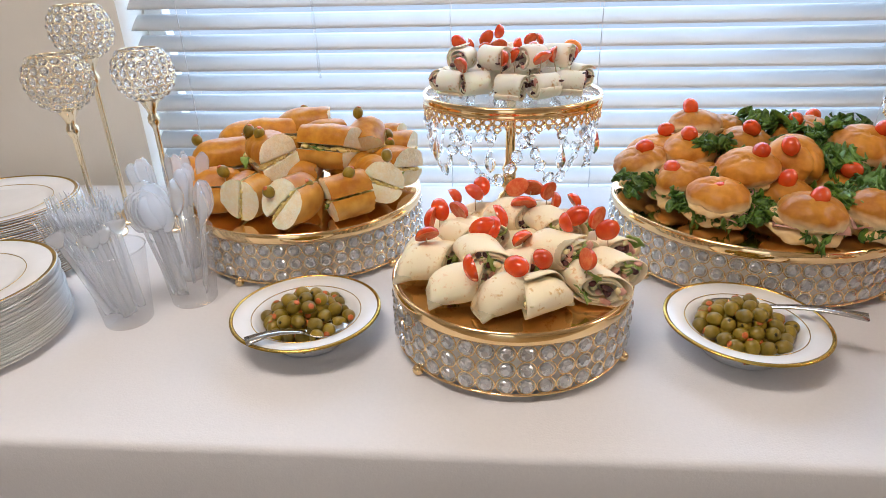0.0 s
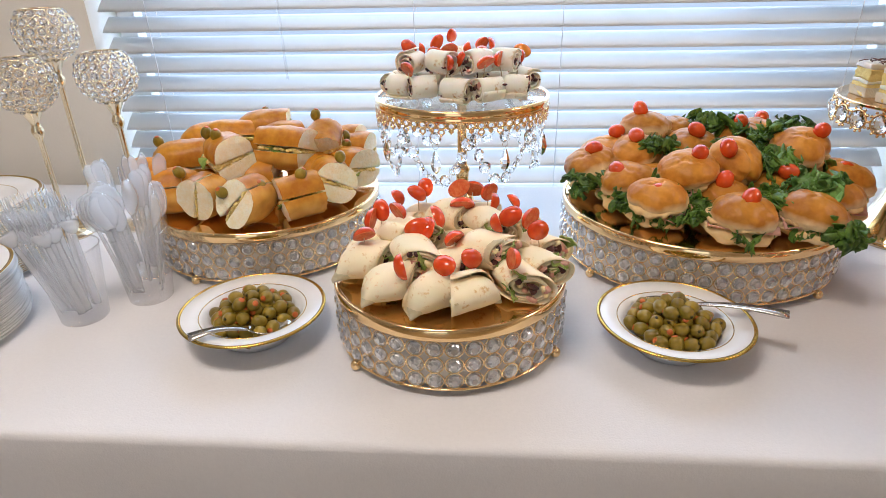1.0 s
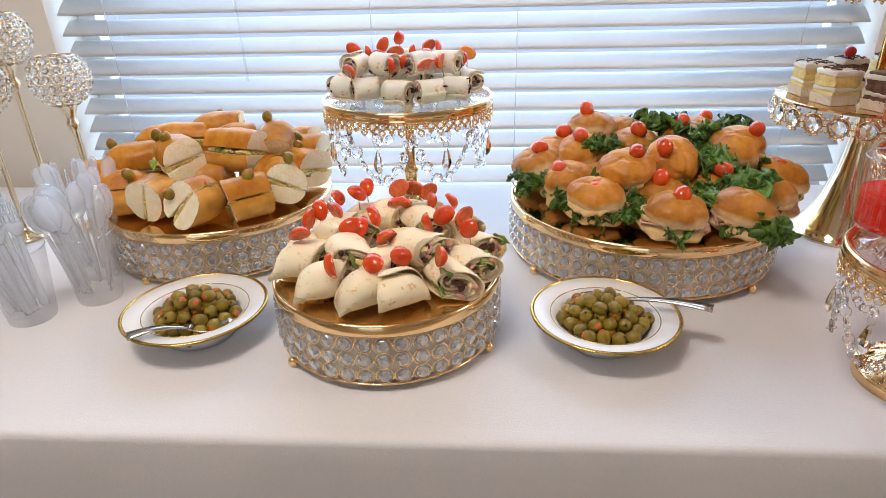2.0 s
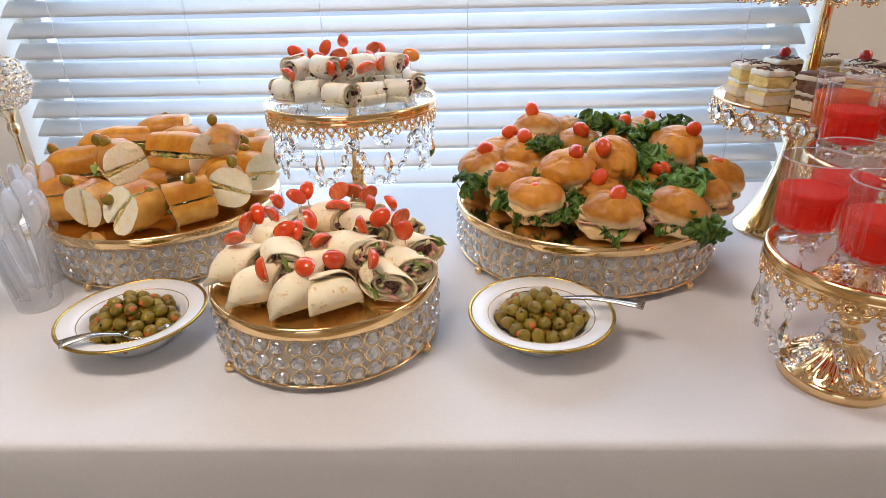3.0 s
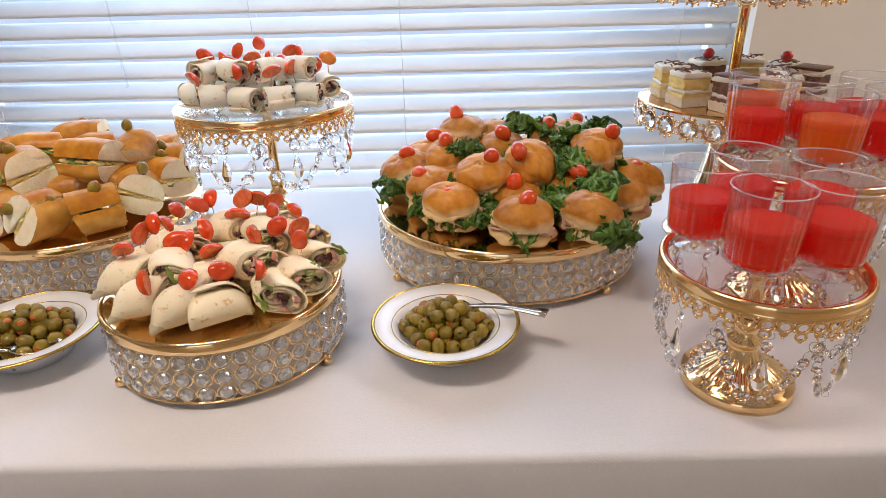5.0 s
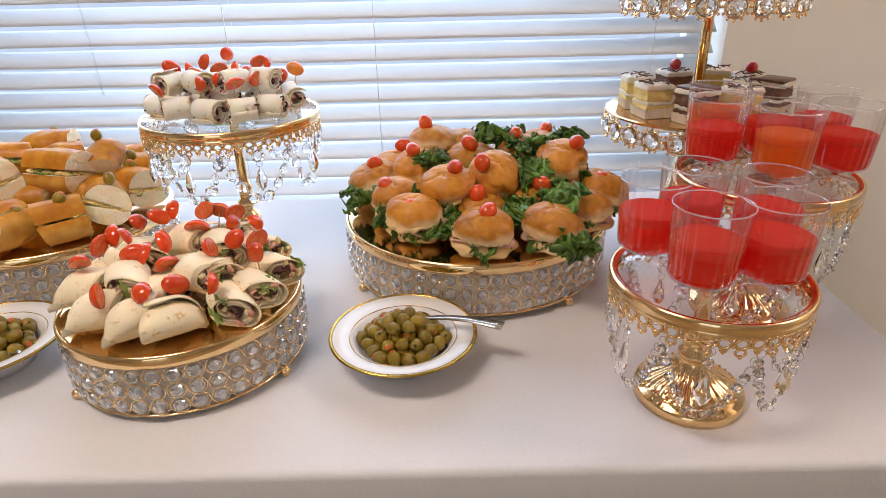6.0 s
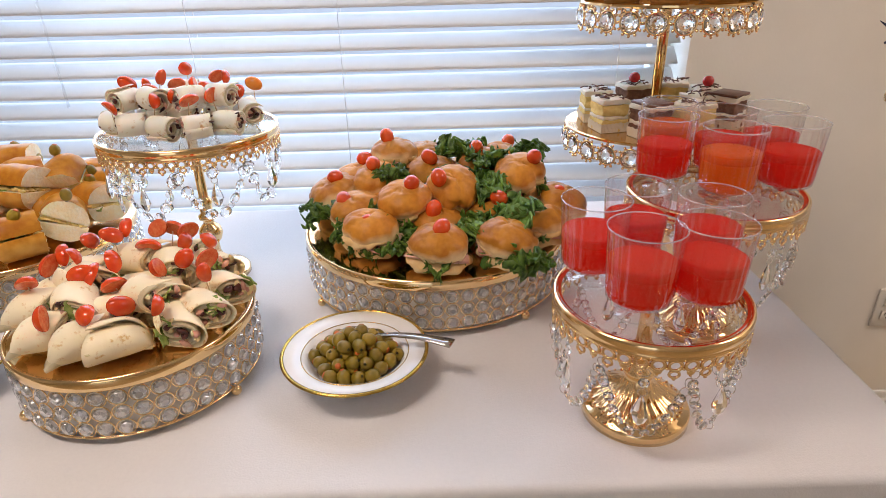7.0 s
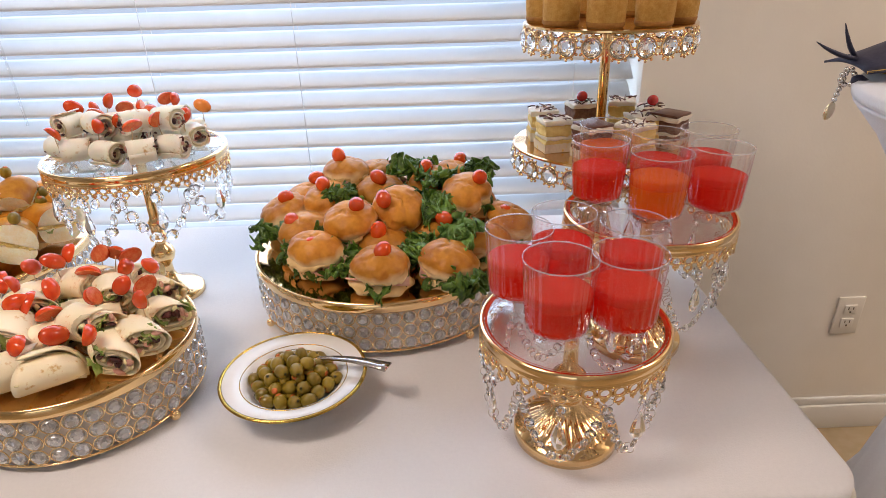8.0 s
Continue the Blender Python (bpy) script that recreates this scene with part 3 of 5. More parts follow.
def bowl(x, y, label):
    t = thing("soup_bowl", pose(x, y, TABLE + 0.001), label, "bowl", "olive bowls")
    bm = B()
    lathe(bm, [(0.001, 0.003), (0.044, 0.003), (0.046, 0.0), (0.050, 0.0), (0.053, 0.008), (0.066, 0.026), (0.072, 0.0345), (0.098, 0.0405), (0.0992, 0.0418), (0.098, 0.0432),
               (0.072, 0.0378), (0.067, 0.035), (0.055, 0.014), (0.045, 0.008), (0.001, 0.007)], 80, cap=False)
    part("body", bm, CHINA, t)
    bm = B()
    lathe(bm, [(0.0948, 0.0423), (0.0948, 0.0429), (0.0980, 0.0437), (0.0998, 0.0424), (0.0998, 0.0412)], 80, cap=False)
    part("gilt_rim", bm, GILT, t, "gold rim band")
    bm = B()
    ring(bm, 0.0725, 0.0006, 80, 6, pose(0, 0, 0.0381))
    part("gilt_line", bm, GILT, t, "thin gold line")
    return t


BOWLS = ((-0.098, 0.806), (0.472, 0.801))
bowl(*BOWLS[0], "white bowl with gold rim, full of green olives")
bowl(*BOWLS[1], "white bowl with gold rim, full of green olives, with a spoon")

bm = B()
blob(bm, 0.0092, 0.0092, 0.0112, 16, 11, shape=lambda d: 1 - 0.06 * abs(d.z) ** 6)
olive_me = mesh_of("olive_flesh", bm, OLIVE)
bm = B()
lathe(bm, [(0.0040, 0.0100), (0.0036, 0.01075), (0.0004, 0.0109)], 12)
pim_me = mesh_of("pimento_plug", bm, PIMENTO)
bm = B()
for a in (0, 60, 120):
    box(bm, -0.0022, 0.0022, -0.0005, 0.0005, -0.0112, -0.01065, m=pose(0, 0, 0, 0, 0, a))
hole_me = mesh_of("stem_scar", bm, PIT_HOLE)
first_olive = thing("green_olive", pose(0, 0, 0), "green olive stuffed with red pimento", "olive", "green olives")
part("flesh", olive_me, None, first_olive)
part("pimento", pim_me, None, first_olive, "orange-red pimento plug")
part("stem_scar", hole_me, None, first_olive)
placed_first = False


def put_olive(m):
    global placed_first
    if not placed_first:
        first_olive.matrix_world = m
        placed_first = True
        return first_olive
    return copy_thing(first_olive, m)


rnd = random.Random(11)
for bx, by in BOWLS:
    spots = []
    for zz, rmax, gap in ((0.0185, 0.049, 0.0185), (0.033, 0.060, 0.0185), (0.0465, 0.046, 0.0190), (0.059, 0.026, 0.0195)):
        for gx in range(-5, 6):
            for gy in range(-5, 6):
                px = (gx + 0.5 * (gy % 2)) * gap + rnd.uniform(-0.002, 0.002)
                py = gy * gap * 0.87 + rnd.uniform(-0.002, 0.002)
                d = math.hypot(px, py)
                if d < rmax:
                    spots.append((px, py, zz - 0.10 * d * (zz > 0.04) + rnd.uniform(-0.0015, 0.0015)))
    for px, py, zz in spots:
        put_olive(Matrix.Translation((bx + px, by + py, TABLE + zz)) @ Euler((rnd.uniform(0, 3.1), rnd.uniform(-1.5, 1.5), rnd.uniform(0, 6.28))).to_matrix().to_4x4())


def spoon(tip, end, label):
    """A steel table spoon from its bowl's middle to the handle's end."""
    a, b = Vector(tip), Vector(end)
    d = b - a
    m = Matrix.Translation(a) @ d.to_track_quat("X", "Z").to_matrix().to_4x4()
    L = d.length
    t = thing("serving_spoon", m, label, "spoon")
    bm = B()

    def cup(u, v):
        w = (v - 0.5) * 2
        x = -0.03 + 0.058 * u
        half = 0.0195 * math.sqrt(max(0.02, 1 - ((u - 0.46) / 0.5) ** 2)) if 0 < u < 0.97 else 0.004
        return (x, half * w, -0.009 * (1 - w * w) * math.sin(math.pi * min(1, max(0, u))) + 0.002)
    sheet(bm, cup, 12, 9, 0.0016)
    part("bowl", bm, STEEL, t)
    bm = B()

    def handle(u, v):
        w = (v - 0.5) * 2
        half = 0.0035 + 0.006 * u ** 1.5
        return (0.026 + (L - 0.026) * u, half * w, 0.002 + 0.010 * math.sin(math.pi * u) * 0.6)
    sheet(bm, handle, 12, 3, 0.0022)
    part("handle", bm, STEEL, t)
    return t


spoon((0.468, 0.840, 0.789), (0.604, 0.778, 0.811), "steel serving spoon resting in the bowl of olives")
spoon((-0.062, 0.765, 0.787), (-0.148, 0.716, 0.799), "steel serving spoon lying on the bowl's rim")

# ---- pierced gold stands with hanging crystals ----
bm = B()
facet(bm, 0.0102, 0.0058, 8)
oct_mesh = mesh_of("crystal", bm, CRYSTAL, smooth=False)
bm = B()
ring(bm, 0.0048, 0.00045, 14, 5)
link_mesh = mesh_of("wire_link", bm, WIRE)
bm = B()
facet(bm, 0.0062, 0.0055, 8)
oct_small = mesh_of("crystal", bm, CRYSTAL, smooth=False)
bm = B()
lathe(bm, [(0.0005, 0.018), (0.004, 0.012), (0.0085, -0.002), (0.0098, -0.008), (0.006, -0.017), (0.0005, -0.022)], 8, Matrix.Diagonal((1, 0.55, 1, 1)))
drop_mesh = mesh_of("crystal_drop", bm, CRYSTAL, smooth=False)
bm = B()
blob(bm, 0.0020, 0.0020, 0.0020, 6, 4)
pearl_mesh = mesh_of("pearl", bm, GOLD)


def lace(bm, r, h, n):
    """A pierced gallery under a plate's rim: loops, pearls and points."""
    for k in range(n):
        a = 360 * k / n
        m = pose(0, 0, 0, 0, 0, a) @ pose(r, 0, 0, 90, 0, 90)
        w = math.pi * r / n
        ring(bm, w * 0.78, 0.0019, 14, 6, m @ pose(0, h - 0.0095, 0) @ Matrix.Diagonal((1, 1.15, 1, 1)))
        blob(bm, 0.0022, 0.0022, 0.0022, 6, 4, m=m @ pose(w, h - 0.0135, 0))
        blob(bm, 0.0012, 0.0012, 0.0012, 6, 4, m=m @ pose(0, h - 0.001, 0.001))
        blob(bm, 0.0012, 0.0012, 0.0012, 6, 4, m=m @ pose(w, h - 0.001, 0.001))
        if k % 2 == 0:
            ring(bm, w * 0.62, 0.0016, 12, 6, m @ pose(0, h - 0.0225, 0))
            blob(bm, 0.0024, 0.0030, 0.0020, 6, 4, m=m @ pose(0, h - 0.0290, 0))
        else:
            blob(bm, 0.0046, 0.0052, 0.0018, 8, 6, m=m @ pose(0, h - 0.0195, 0))
            blob(bm, 0.0016, 0.0016, 0.0016, 6, 4, m=m @ pose(0, h - 0.0250, 0))


def pierced(x, y, top, r, base_r, turn, label, swags, depth, small, dome):
    t = thing("pedestal_stand", pose(x, y, TABLE, 0, 0, turn), label, "cake stand", "pierced gold stands")
    h = top - TABLE
    bm = B()
    lathe(bm, [(r - 0.004, h - 0.017), (r + 0.0005, h - 0.017), (r + 0.0018, h - 0.0155), (r + 0.0014, h - 0.012), (r + 0.0008, h - 0.0105), (r + 0.0018, h - 0.009), (r + 0.0018, h - 0.002), (r + 0.0005, h), (r - 0.0022, h + 0.0006), (r - 0.004, h - 0.002)], 80, cap=False)
    part("rim_band", bm, GOLD, t)
    bm = B()
    lathe(bm, [(r - 0.004, h - 0.007), (r - 0.004, h - 0.0018), (0.0005, h - 0.0016)], 80)
    part("glass_top", bm, GLASS_TOP, t, "round clear glass top", smooth=False)
    if dome:
        # thin red ring just inside the rim band
        bm = B()
        lathe(bm, [(r - 0.0075, h - 0.0014), (r - 0.0065, h - 0.0008), (r - 0.0042, h + 0.0006)], 80, cap=False)
        part("red_rim_ring", bm, RED_FOAM, t, "thin red ring along the inside of the rim")
    bm = B()
    lathe(bm, [(0.010, h - 0.014), (0.021, h - 0.011), (0.021, h - 0.0085), (0.010, h - 0.0085)], 40)
    part("hub", bm, GOLD, t)
    bm = B()
    fine = 0.80 if dome else 0.72
    lace(bm, r, 0.0, round(2 * math.pi * r / (0.0205 * fine)))
    bmesh.ops.transform(bm, matrix=Matrix.Translation((0, 0, h - 0.014)) @ Matrix.Diagonal((1, 1, fine, 1)), verts=bm.verts[:])
    part("lace_skirt", bm, GOLD, t, "pierced gold lace skirt")
    b = base_r
    bm = B()
    fl = (lambda rr, z, a: rr * (1 + 0.045 * math.cos(26 * a)) if b * 0.3 < rr < b * 0.80 and z > 0.017 else rr)
    if dome:
        prof = [(b, 0.0), (b, 0.012), (b * 0.97, 0.0145), (b * 0.90, 0.016), (b * 0.88, 0.019), (b * 0.80, 0.0215), (b * 0.77, 0.0235), (b * 0.66, 0.0285), (b * 0.52, 0.0335), (b * 0.36, 0.041),
                (b * 0.26, 0.052), (b * 0.24, 0.056), (b * 0.30, 0.061), (b * 0.30, 0.065), (b * 0.19, 0.070), (b * 0.17, 0.080), (b * 0.28, 0.088), (b * 0.30, 0.093), (b * 0.20, 0.099), (0.009, 0.106), (0.008, h - 0.02), (0.016, h - 0.014)]
    else:
        prof = [(b, 0.0), (b, 0.008), (b * 0.95, 0.012), (b * 0.80, 0.016), (b * 0.5, 0.024), (b * 0.28, 0.034), (b * 0.2, 0.045), (b * 0.19, 0.062), (b * 0.30, 0.070), (b * 0.36, 0.082), (b * 0.30, 0.094), (b * 0.17, 0.100),
                (b * 0.16, 0.106), (b * 0.27, 0.110), (b * 0.27, 0.116), (b * 0.18, 0.121), (b * 0.20, 0.136), (b * 0.24, 0.142), (b * 0.17, 0.148), (0.0082, 0.152), (0.0080, h - 0.018), (0.016, h - 0.014)]
    lathe(bm, prof, 104 if dome else 40, flute=fl if dome else None)
    part("pedestal", bm, GOLD, t)
    if dome:
        for k in range(40):
            a = 2 * math.pi * k / 40
            part("pearl", pearl_mesh, None, t, m=Matrix.Translation((b * 0.85 * math.cos(a), b * 0.85 * math.sin(a), 0.0205)))
    stone = oct_small if small else oct_mesh
    step = 0.0165 if small else 0.0250
    zt = h - (0.042 if dome else 0.034)
    for k in range(swags):
        a0, a1 = 2 * math.pi * k / swags, 2 * math.pi * (k + 1) / swags
        path = []
        for i in range(61):
            u = i / 60
            a = a0 + (a1 - a0) * u
            sag = depth * (1 - (2 * u - 1) ** 2)
            rr = (r - 0.002) * (1 - 0.10 * math.sin(math.pi * u))
            path.append(Vector((rr * math.cos(a), rr * math.sin(a), zt - sag)))
        run, nxt = 0.0, step * 0.5
        for p, q in zip(path, path[1:]):
            run += (q - p).length
            if run >= nxt:
                d = (q - p).normalized()
                nn = round(run / step * 2)
                face = d.cross(Vector((p.x, p.y, 0)).normalized())
                out = Vector((p.x, p.y, 0)).normalized()
                rot = Matrix((d, face, out)).transposed().to_4x4()
                m = Matrix.Translation(p) @ rot
                if nn % 2:
                    part("crystal", stone, None, t, m=m @ pose(0, 0, 0, rnd.uniform(-50, 50), 0, 0))
                else:
                    part("wire_link", link_mesh, None, t, m=m @ pose(0, 0, 0, rnd.choice((0, 70)), 0, 0) @ Matrix.Scale(1.25 if small else 1.0, 4))
                nxt += step * 0.5
        # a short string with a drop at each fixing
        pa = Vector(((r - 0.002) * math.cos(a0 + 0.02), (r - 0.002) * math.sin(a0 + 0.02), zt))
        mm = Matrix.Translation(pa) @ pose(0, 0, 0, 0, 0, math.degrees(a0) + 90)
        part("wire_link", link_mesh, None, t, m=mm @ pose(0, 0, 0.006, 90, 0, 0))
        am = (a0 + a1) / 2
        pb = Vector(((r - 0.004) * math.cos(am), (r - 0.004) * math.sin(am), zt))
        mb = Matrix.Translation(pb) @ pose(0, 0, 0, 0, 0, math.degrees(am) + 90)
        part("wire_link", link_mesh, None, t, m=mb @ pose(0, 0, 0.006, 90, 0, 0))
        part("crystal", stone, None, t, m=mb @ pose(0, 0, -0.007, 90, 0, 0))
        part("wire_link", link_mesh, None, t, m=mb @ pose(0, 0, -0.019, 90, 0, 0))
        part("crystal_drop", drop_mesh, None, t, m=mb @ pose(0, 0, -0.041, 0, 0, rnd.uniform(-30, 30)))
    return t


pierced(0.181, 1.118, 1.023, 0.142, 0.058, 8, "tall gold cake stand with pierced skirt and crystal garlands", 8, 0.080, False, False)
pierced(0.829, 0.714, 0.920, 0.108, 0.065, 20, "low gold cake stand with fluted foot and crystal strings", 7, 0.082, True, True)
pierced(0.978, 0.914, 0.968, 0.118, 0.070, 5, "gold cake stand with fluted foot and crystal strings", 7, 0.095, True, True)

# ---- tiered dessert stand ----
TIER = (0.968, 1.163)
tier = thing("tiered_stand", pose(TIER[0], TIER[1], TABLE), "tall gold tiered dessert stand edged with large crystals", "cake stand")
bm = B()
lathe(bm, [(0.078, 0.0), (0.078, 0.004), (0.074, 0.007), (0.066, 0.020), (0.052, 0.045), (0.040, 0.075), (0.029, 0.115), (0.021, 0.155), (0.017, 0.19), (0.016, 0.225), (0.022, 0.236), (0.022, 0.240)], 64)
part("cone_foot", bm, SILVER_GOLD, tier)
bm = B()
lathe(bm, [(0.0085, 0.246), (0.0085, 0.62)], 24)
part("stem", bm, GOLD, tier)
bm = B()
facet(bm, 0.0145, 0.013, 12)
big_stone = mesh_of("crystal", bm, CRYSTAL, smooth=False)
bm = B()
ring(bm, 0.0155, 0.0016, 24, 6)
for k in range(12):
    a = 2 * math.pi * k / 12
    blob(bm, 0.0025, 0.0025, 0.0022, 7, 5, m=Matrix.Translation((0.0190 * math.cos(a), 0.0190 * math.sin(a), 0)))
bezel = mesh_of("bezel", bm, GOLD)
for pz, pr, name in ((0.250, 0.150, "lower_plate"), (0.450, 0.138, "upper_plate")):
    bm = B()
    lathe(bm, [(0.010, pz - 0.006), (pr - 0.004, pz - 0.006), (pr, pz - 0.004), (pr, pz - 0.001), (pr - 0.003, pz), (0.010, pz - 0.0006)], 80)
    pl = part(name, bm, MIRROR_GOLD, tier, smooth=False)
    n = round(2 * math.pi * pr / 0.0395)
    for k in range(n):
        m = pose(0, 0, 0, 0, 0, 360 * k / n) @ pose(pr - 0.001, 0, pz - 0.0255, 90, 0, 90)
        part("crystal", big_stone, None, pl, m=m)
        part("bezel", bezel, None, pl, m=m)

# ---- food: tortilla wraps ----


def axis_pose(x, y, z, yaw, pitch=0.0, roll=0.0):
    return Matrix.Translation((x, y, z)) @ pose(0, 0, 0, 0, 0, yaw) @ pose(0, 0, 0, 0, pitch, 0) @ pose(0, 0, 0, roll, 0, 0)


def rolled(m, length, a, b, seed, name, label, category, group, skin, skew=0.35, turns=2.3, taper=0.0, kinds=("lettuce", "ham", "olive_bit")):
    """A rolled tortilla, its axis along x, cut on the slant at both ends, with its filling showing."""
    rnd = random.Random(seed)
    t = thing(name, m, label, category, group)
    ph, bend = rnd.uniform(0, 6.28), rnd.uniform(-0.006, 0.006) * length / 0.08
    off = Vector((seed * 1.7, seed * 0.9, 0))

    def form(u, v):
        # v runs along the spiral, u along the roll
        ang = ph + 2 * math.pi * turns * v
        k = 1.0 - 0.62 * v ** 1.15
        yy, zz = a * k * math.cos(ang), b * k * math.sin(ang)
        zz = max(zz, -b * 0.90 * k)
        x = (u - 0.5) * length
        x += skew * yy * (1 if u > 0.5 else 0.1) * abs(2 * u - 1)
        tp = 1.0 if not taper else math.sqrt(max(0.02, 1 - max(0, 1 - u / 0.55) ** 2.2 * 0.96))
        yy, zz = yy * (0.45 + 0.55 * tp), (zz + b * 0.9) * tp - b * 0.9
        wob = 1 + 0.10 * noise.noise(Vector((x * 26, yy * 26, zz * 26)) + off)
        return (x + 0.0012 * noise.noise(Vector((ang * 2, u * 5, seed))), yy * wob + bend * (2 * u - 1) ** 2, zz * wob)
    bm = B()
    sheet(bm, form, 12 if taper else 6, int(24 * turns), 0.0014)
    part("tortilla", bm, skin, t)
    bm = B()

    def inner(u, v):
        ang = ph + 0.35 + 2 * math.pi * (turns - 0.55) * v
        k = 0.84 - 0.62 * v ** 1.1
        return ((u - 0.5) * length * 0.95 + skew * a * k * math.cos(ang) * (1 if u > 0.5 else 0.4) * abs(2 * u - 1) + 0.0016 * noise.noise(Vector((ang * 5, u * 3, seed))),
                a * k * math.cos(ang), (max(b * k * math.sin(ang), -b * 0.85 * k) + b * 0.9) * (1.0 if not taper else 0.25 + 0.75 * min(1, u / 0.5)) - b * 0.9)
    sheet(bm, inner, 4, int(22 * turns), min(0.0034, b * 0.17))
    part("filling", bm, CREAM_FILL, t, "creamy filling")
    for side in (1, -1):
        if taper and side < 0:
            continue
        for i in range(7 if not taper else 14):
            ang, k = rnd.uniform(0, 6.28), rnd.uniform(0.12, 0.72)
            yy, zz = a * k * math.cos(ang), b * k * math.sin(ang)
            x = side * (length * 0.5 - rnd.uniform(0.0006, 0.004)) + skew * yy * (1 if side > 0 else 0.4)
            mm = Matrix.Translation((x, yy, zz)) @ Euler((rnd.uniform(0, 6), rnd.uniform(-0.5, 0.5), rnd.uniform(-0.5, 0.5))).to_matrix().to_4x4()
            kind = kinds[i % len(kinds)]
            s = b / 0.019
            bit = B()
            if kind == "lettuce":
                leaf(bit, 0.018 * s, 0.014 * s, 0.0022, 2, seed * 10 + i, mm @ pose(-0.010 * s, 0, 0), nu=7, nv=5)
            else:
                blob(bit, 0.0035 * s, rnd.uniform(0.003, 0.0065) * s, rnd.uniform(0.0015, 0.003) * s, 9, 6, 0.35, 300, seed + i, mm)
            part(kind, bit, {"lettuce": LETTUCE, "ham": HAM, "olive_bit": DARK_FILL, "cheese_bit": CHEESE}[kind], t)
    return t


WRAPS = [  # x, y, z, yaw, pitch, roll, length
    (0.066, 0.794, 0.868, 6, 0, 0, 0.086), (0.108, 0.740, 0.867, 16, 0, 5, 0.082), (0.160, 0.724, 0.867, 30, 0, 0, 0.080), (0.212, 0.726, 0.867, 216, 0, 0, 0.076),
    (0.256, 0.768, 0.868, -62, 4, 0, 0.092), (0.130, 0.782, 0.890, -66, 6, 0, 0.088), (0.066, 0.845, 0.868, 4, 0, 0, 0.085), (0.219, 0.790, 0.891, -28, 0, 0, 0.090),
    (0.280, 0.786, 0.876, -40, 6, 0, 0.080), (0.220, 0.868, 0.895, -56, 5, 0, 0.088), (0.285, 0.848, 0.868, -36, 0, 0, 0.080), (0.128, 0.925, 0.877, -10, 0, 0, 0.084),
    (0.258, 0.905, 0.874, -40, 0, 0, 0.082), (0.172, 0.764, 0.874, 16, 0, 0, 0.070), (0.086, 0.898, 0.868, 10, 0, 0, 0.080), (0.116, 0.835, 0.895, -36, 0, 0, 0.086),
    (0.175, 0.845, 0.868, 15, 0, 0, 0.090), (0.170, 0.895, 0.892, -18, 0, 0, 0.085), (0.195, 0.945, 0.868, 0, 0, 0, 0.085), (0.225, 0.815, 0.868, 60, 0, 0, 0.08)]
for i, (x, y, z, yaw, pit, rol, L) in enumerate(WRAPS):
    rolled(axis_pose(x, y, z + 0.0036, yaw, pit, rol), L * 0.84, 0.0305, 0.0245, i + 1, "tortilla_wrap", "halved flour tortilla wrap with ham and lettuce on the drum stand", "wrap", "wraps on the drum stand", TORTILLA, 0.62, 1.75, 0.50, ("ham", "olive_bit", "cheese_bit", "ham", "lettuce", "olive_bit", "cheese_bit"))

ROLLS = [
    (0.072, 1.112, 1.0440, 70, 0), (0.088, 1.069, 1.0440, -28, 0), (0.123, 1.050, 1.0440, 22, 0), (0.176, 1.036, 1.0440, -24, 0), (0.226, 1.040, 1.0440, 30, 0), (0.266, 1.062, 1.0440, -8, 0), (0.284, 1.118, 1.0440, -50, 0),
    (0.104, 1.085, 1.076, -112, 0), (0.150, 1.074, 1.077, -38, 0), (0.207, 1.078, 1.078, 42, 0), (0.250, 1.100, 1.076, -20, 0), (0.130, 1.110, 1.0405, 10, 0), (0.185, 1.095, 1.0405, 0, 0),
    (0.235, 1.120, 1.0405, 30, 0), (0.110, 1.160, 1.0405, 50, 0), (0.165, 1.150, 1.0405, 0, 0), (0.220, 1.170, 1.0405, -20, 0), (0.150, 1.205, 1.0405, 0, 0), (0.210, 1.220, 1.0405, 10, 0),
    (0.160, 1.120, 1.071, 5, 0), (0.205, 1.130, 1.071, 40, 0), (0.165, 1.178, 1.071, 15, 0), (0.260, 1.160, 1.0405, 60, 0), (0.235, 1.165, 1.068, 0, 0)]
for i, (x, y, z, yaw, pit) in enumerate(ROLLS):
    rolled(axis_pose(x, y, z, yaw, pit, (i * 47) % 90), 0.0410, 0.0200, 0.0196, 60 + i, "pinwheel_roll", "small pale tortilla pinwheel with dark filling on the tall stand", "wrap", "pinwheel rolls", TORTILLA_WHITE, 0.12, 2.0, 0.0, ("olive_bit", "olive_bit", "ham", "olive_bit"))


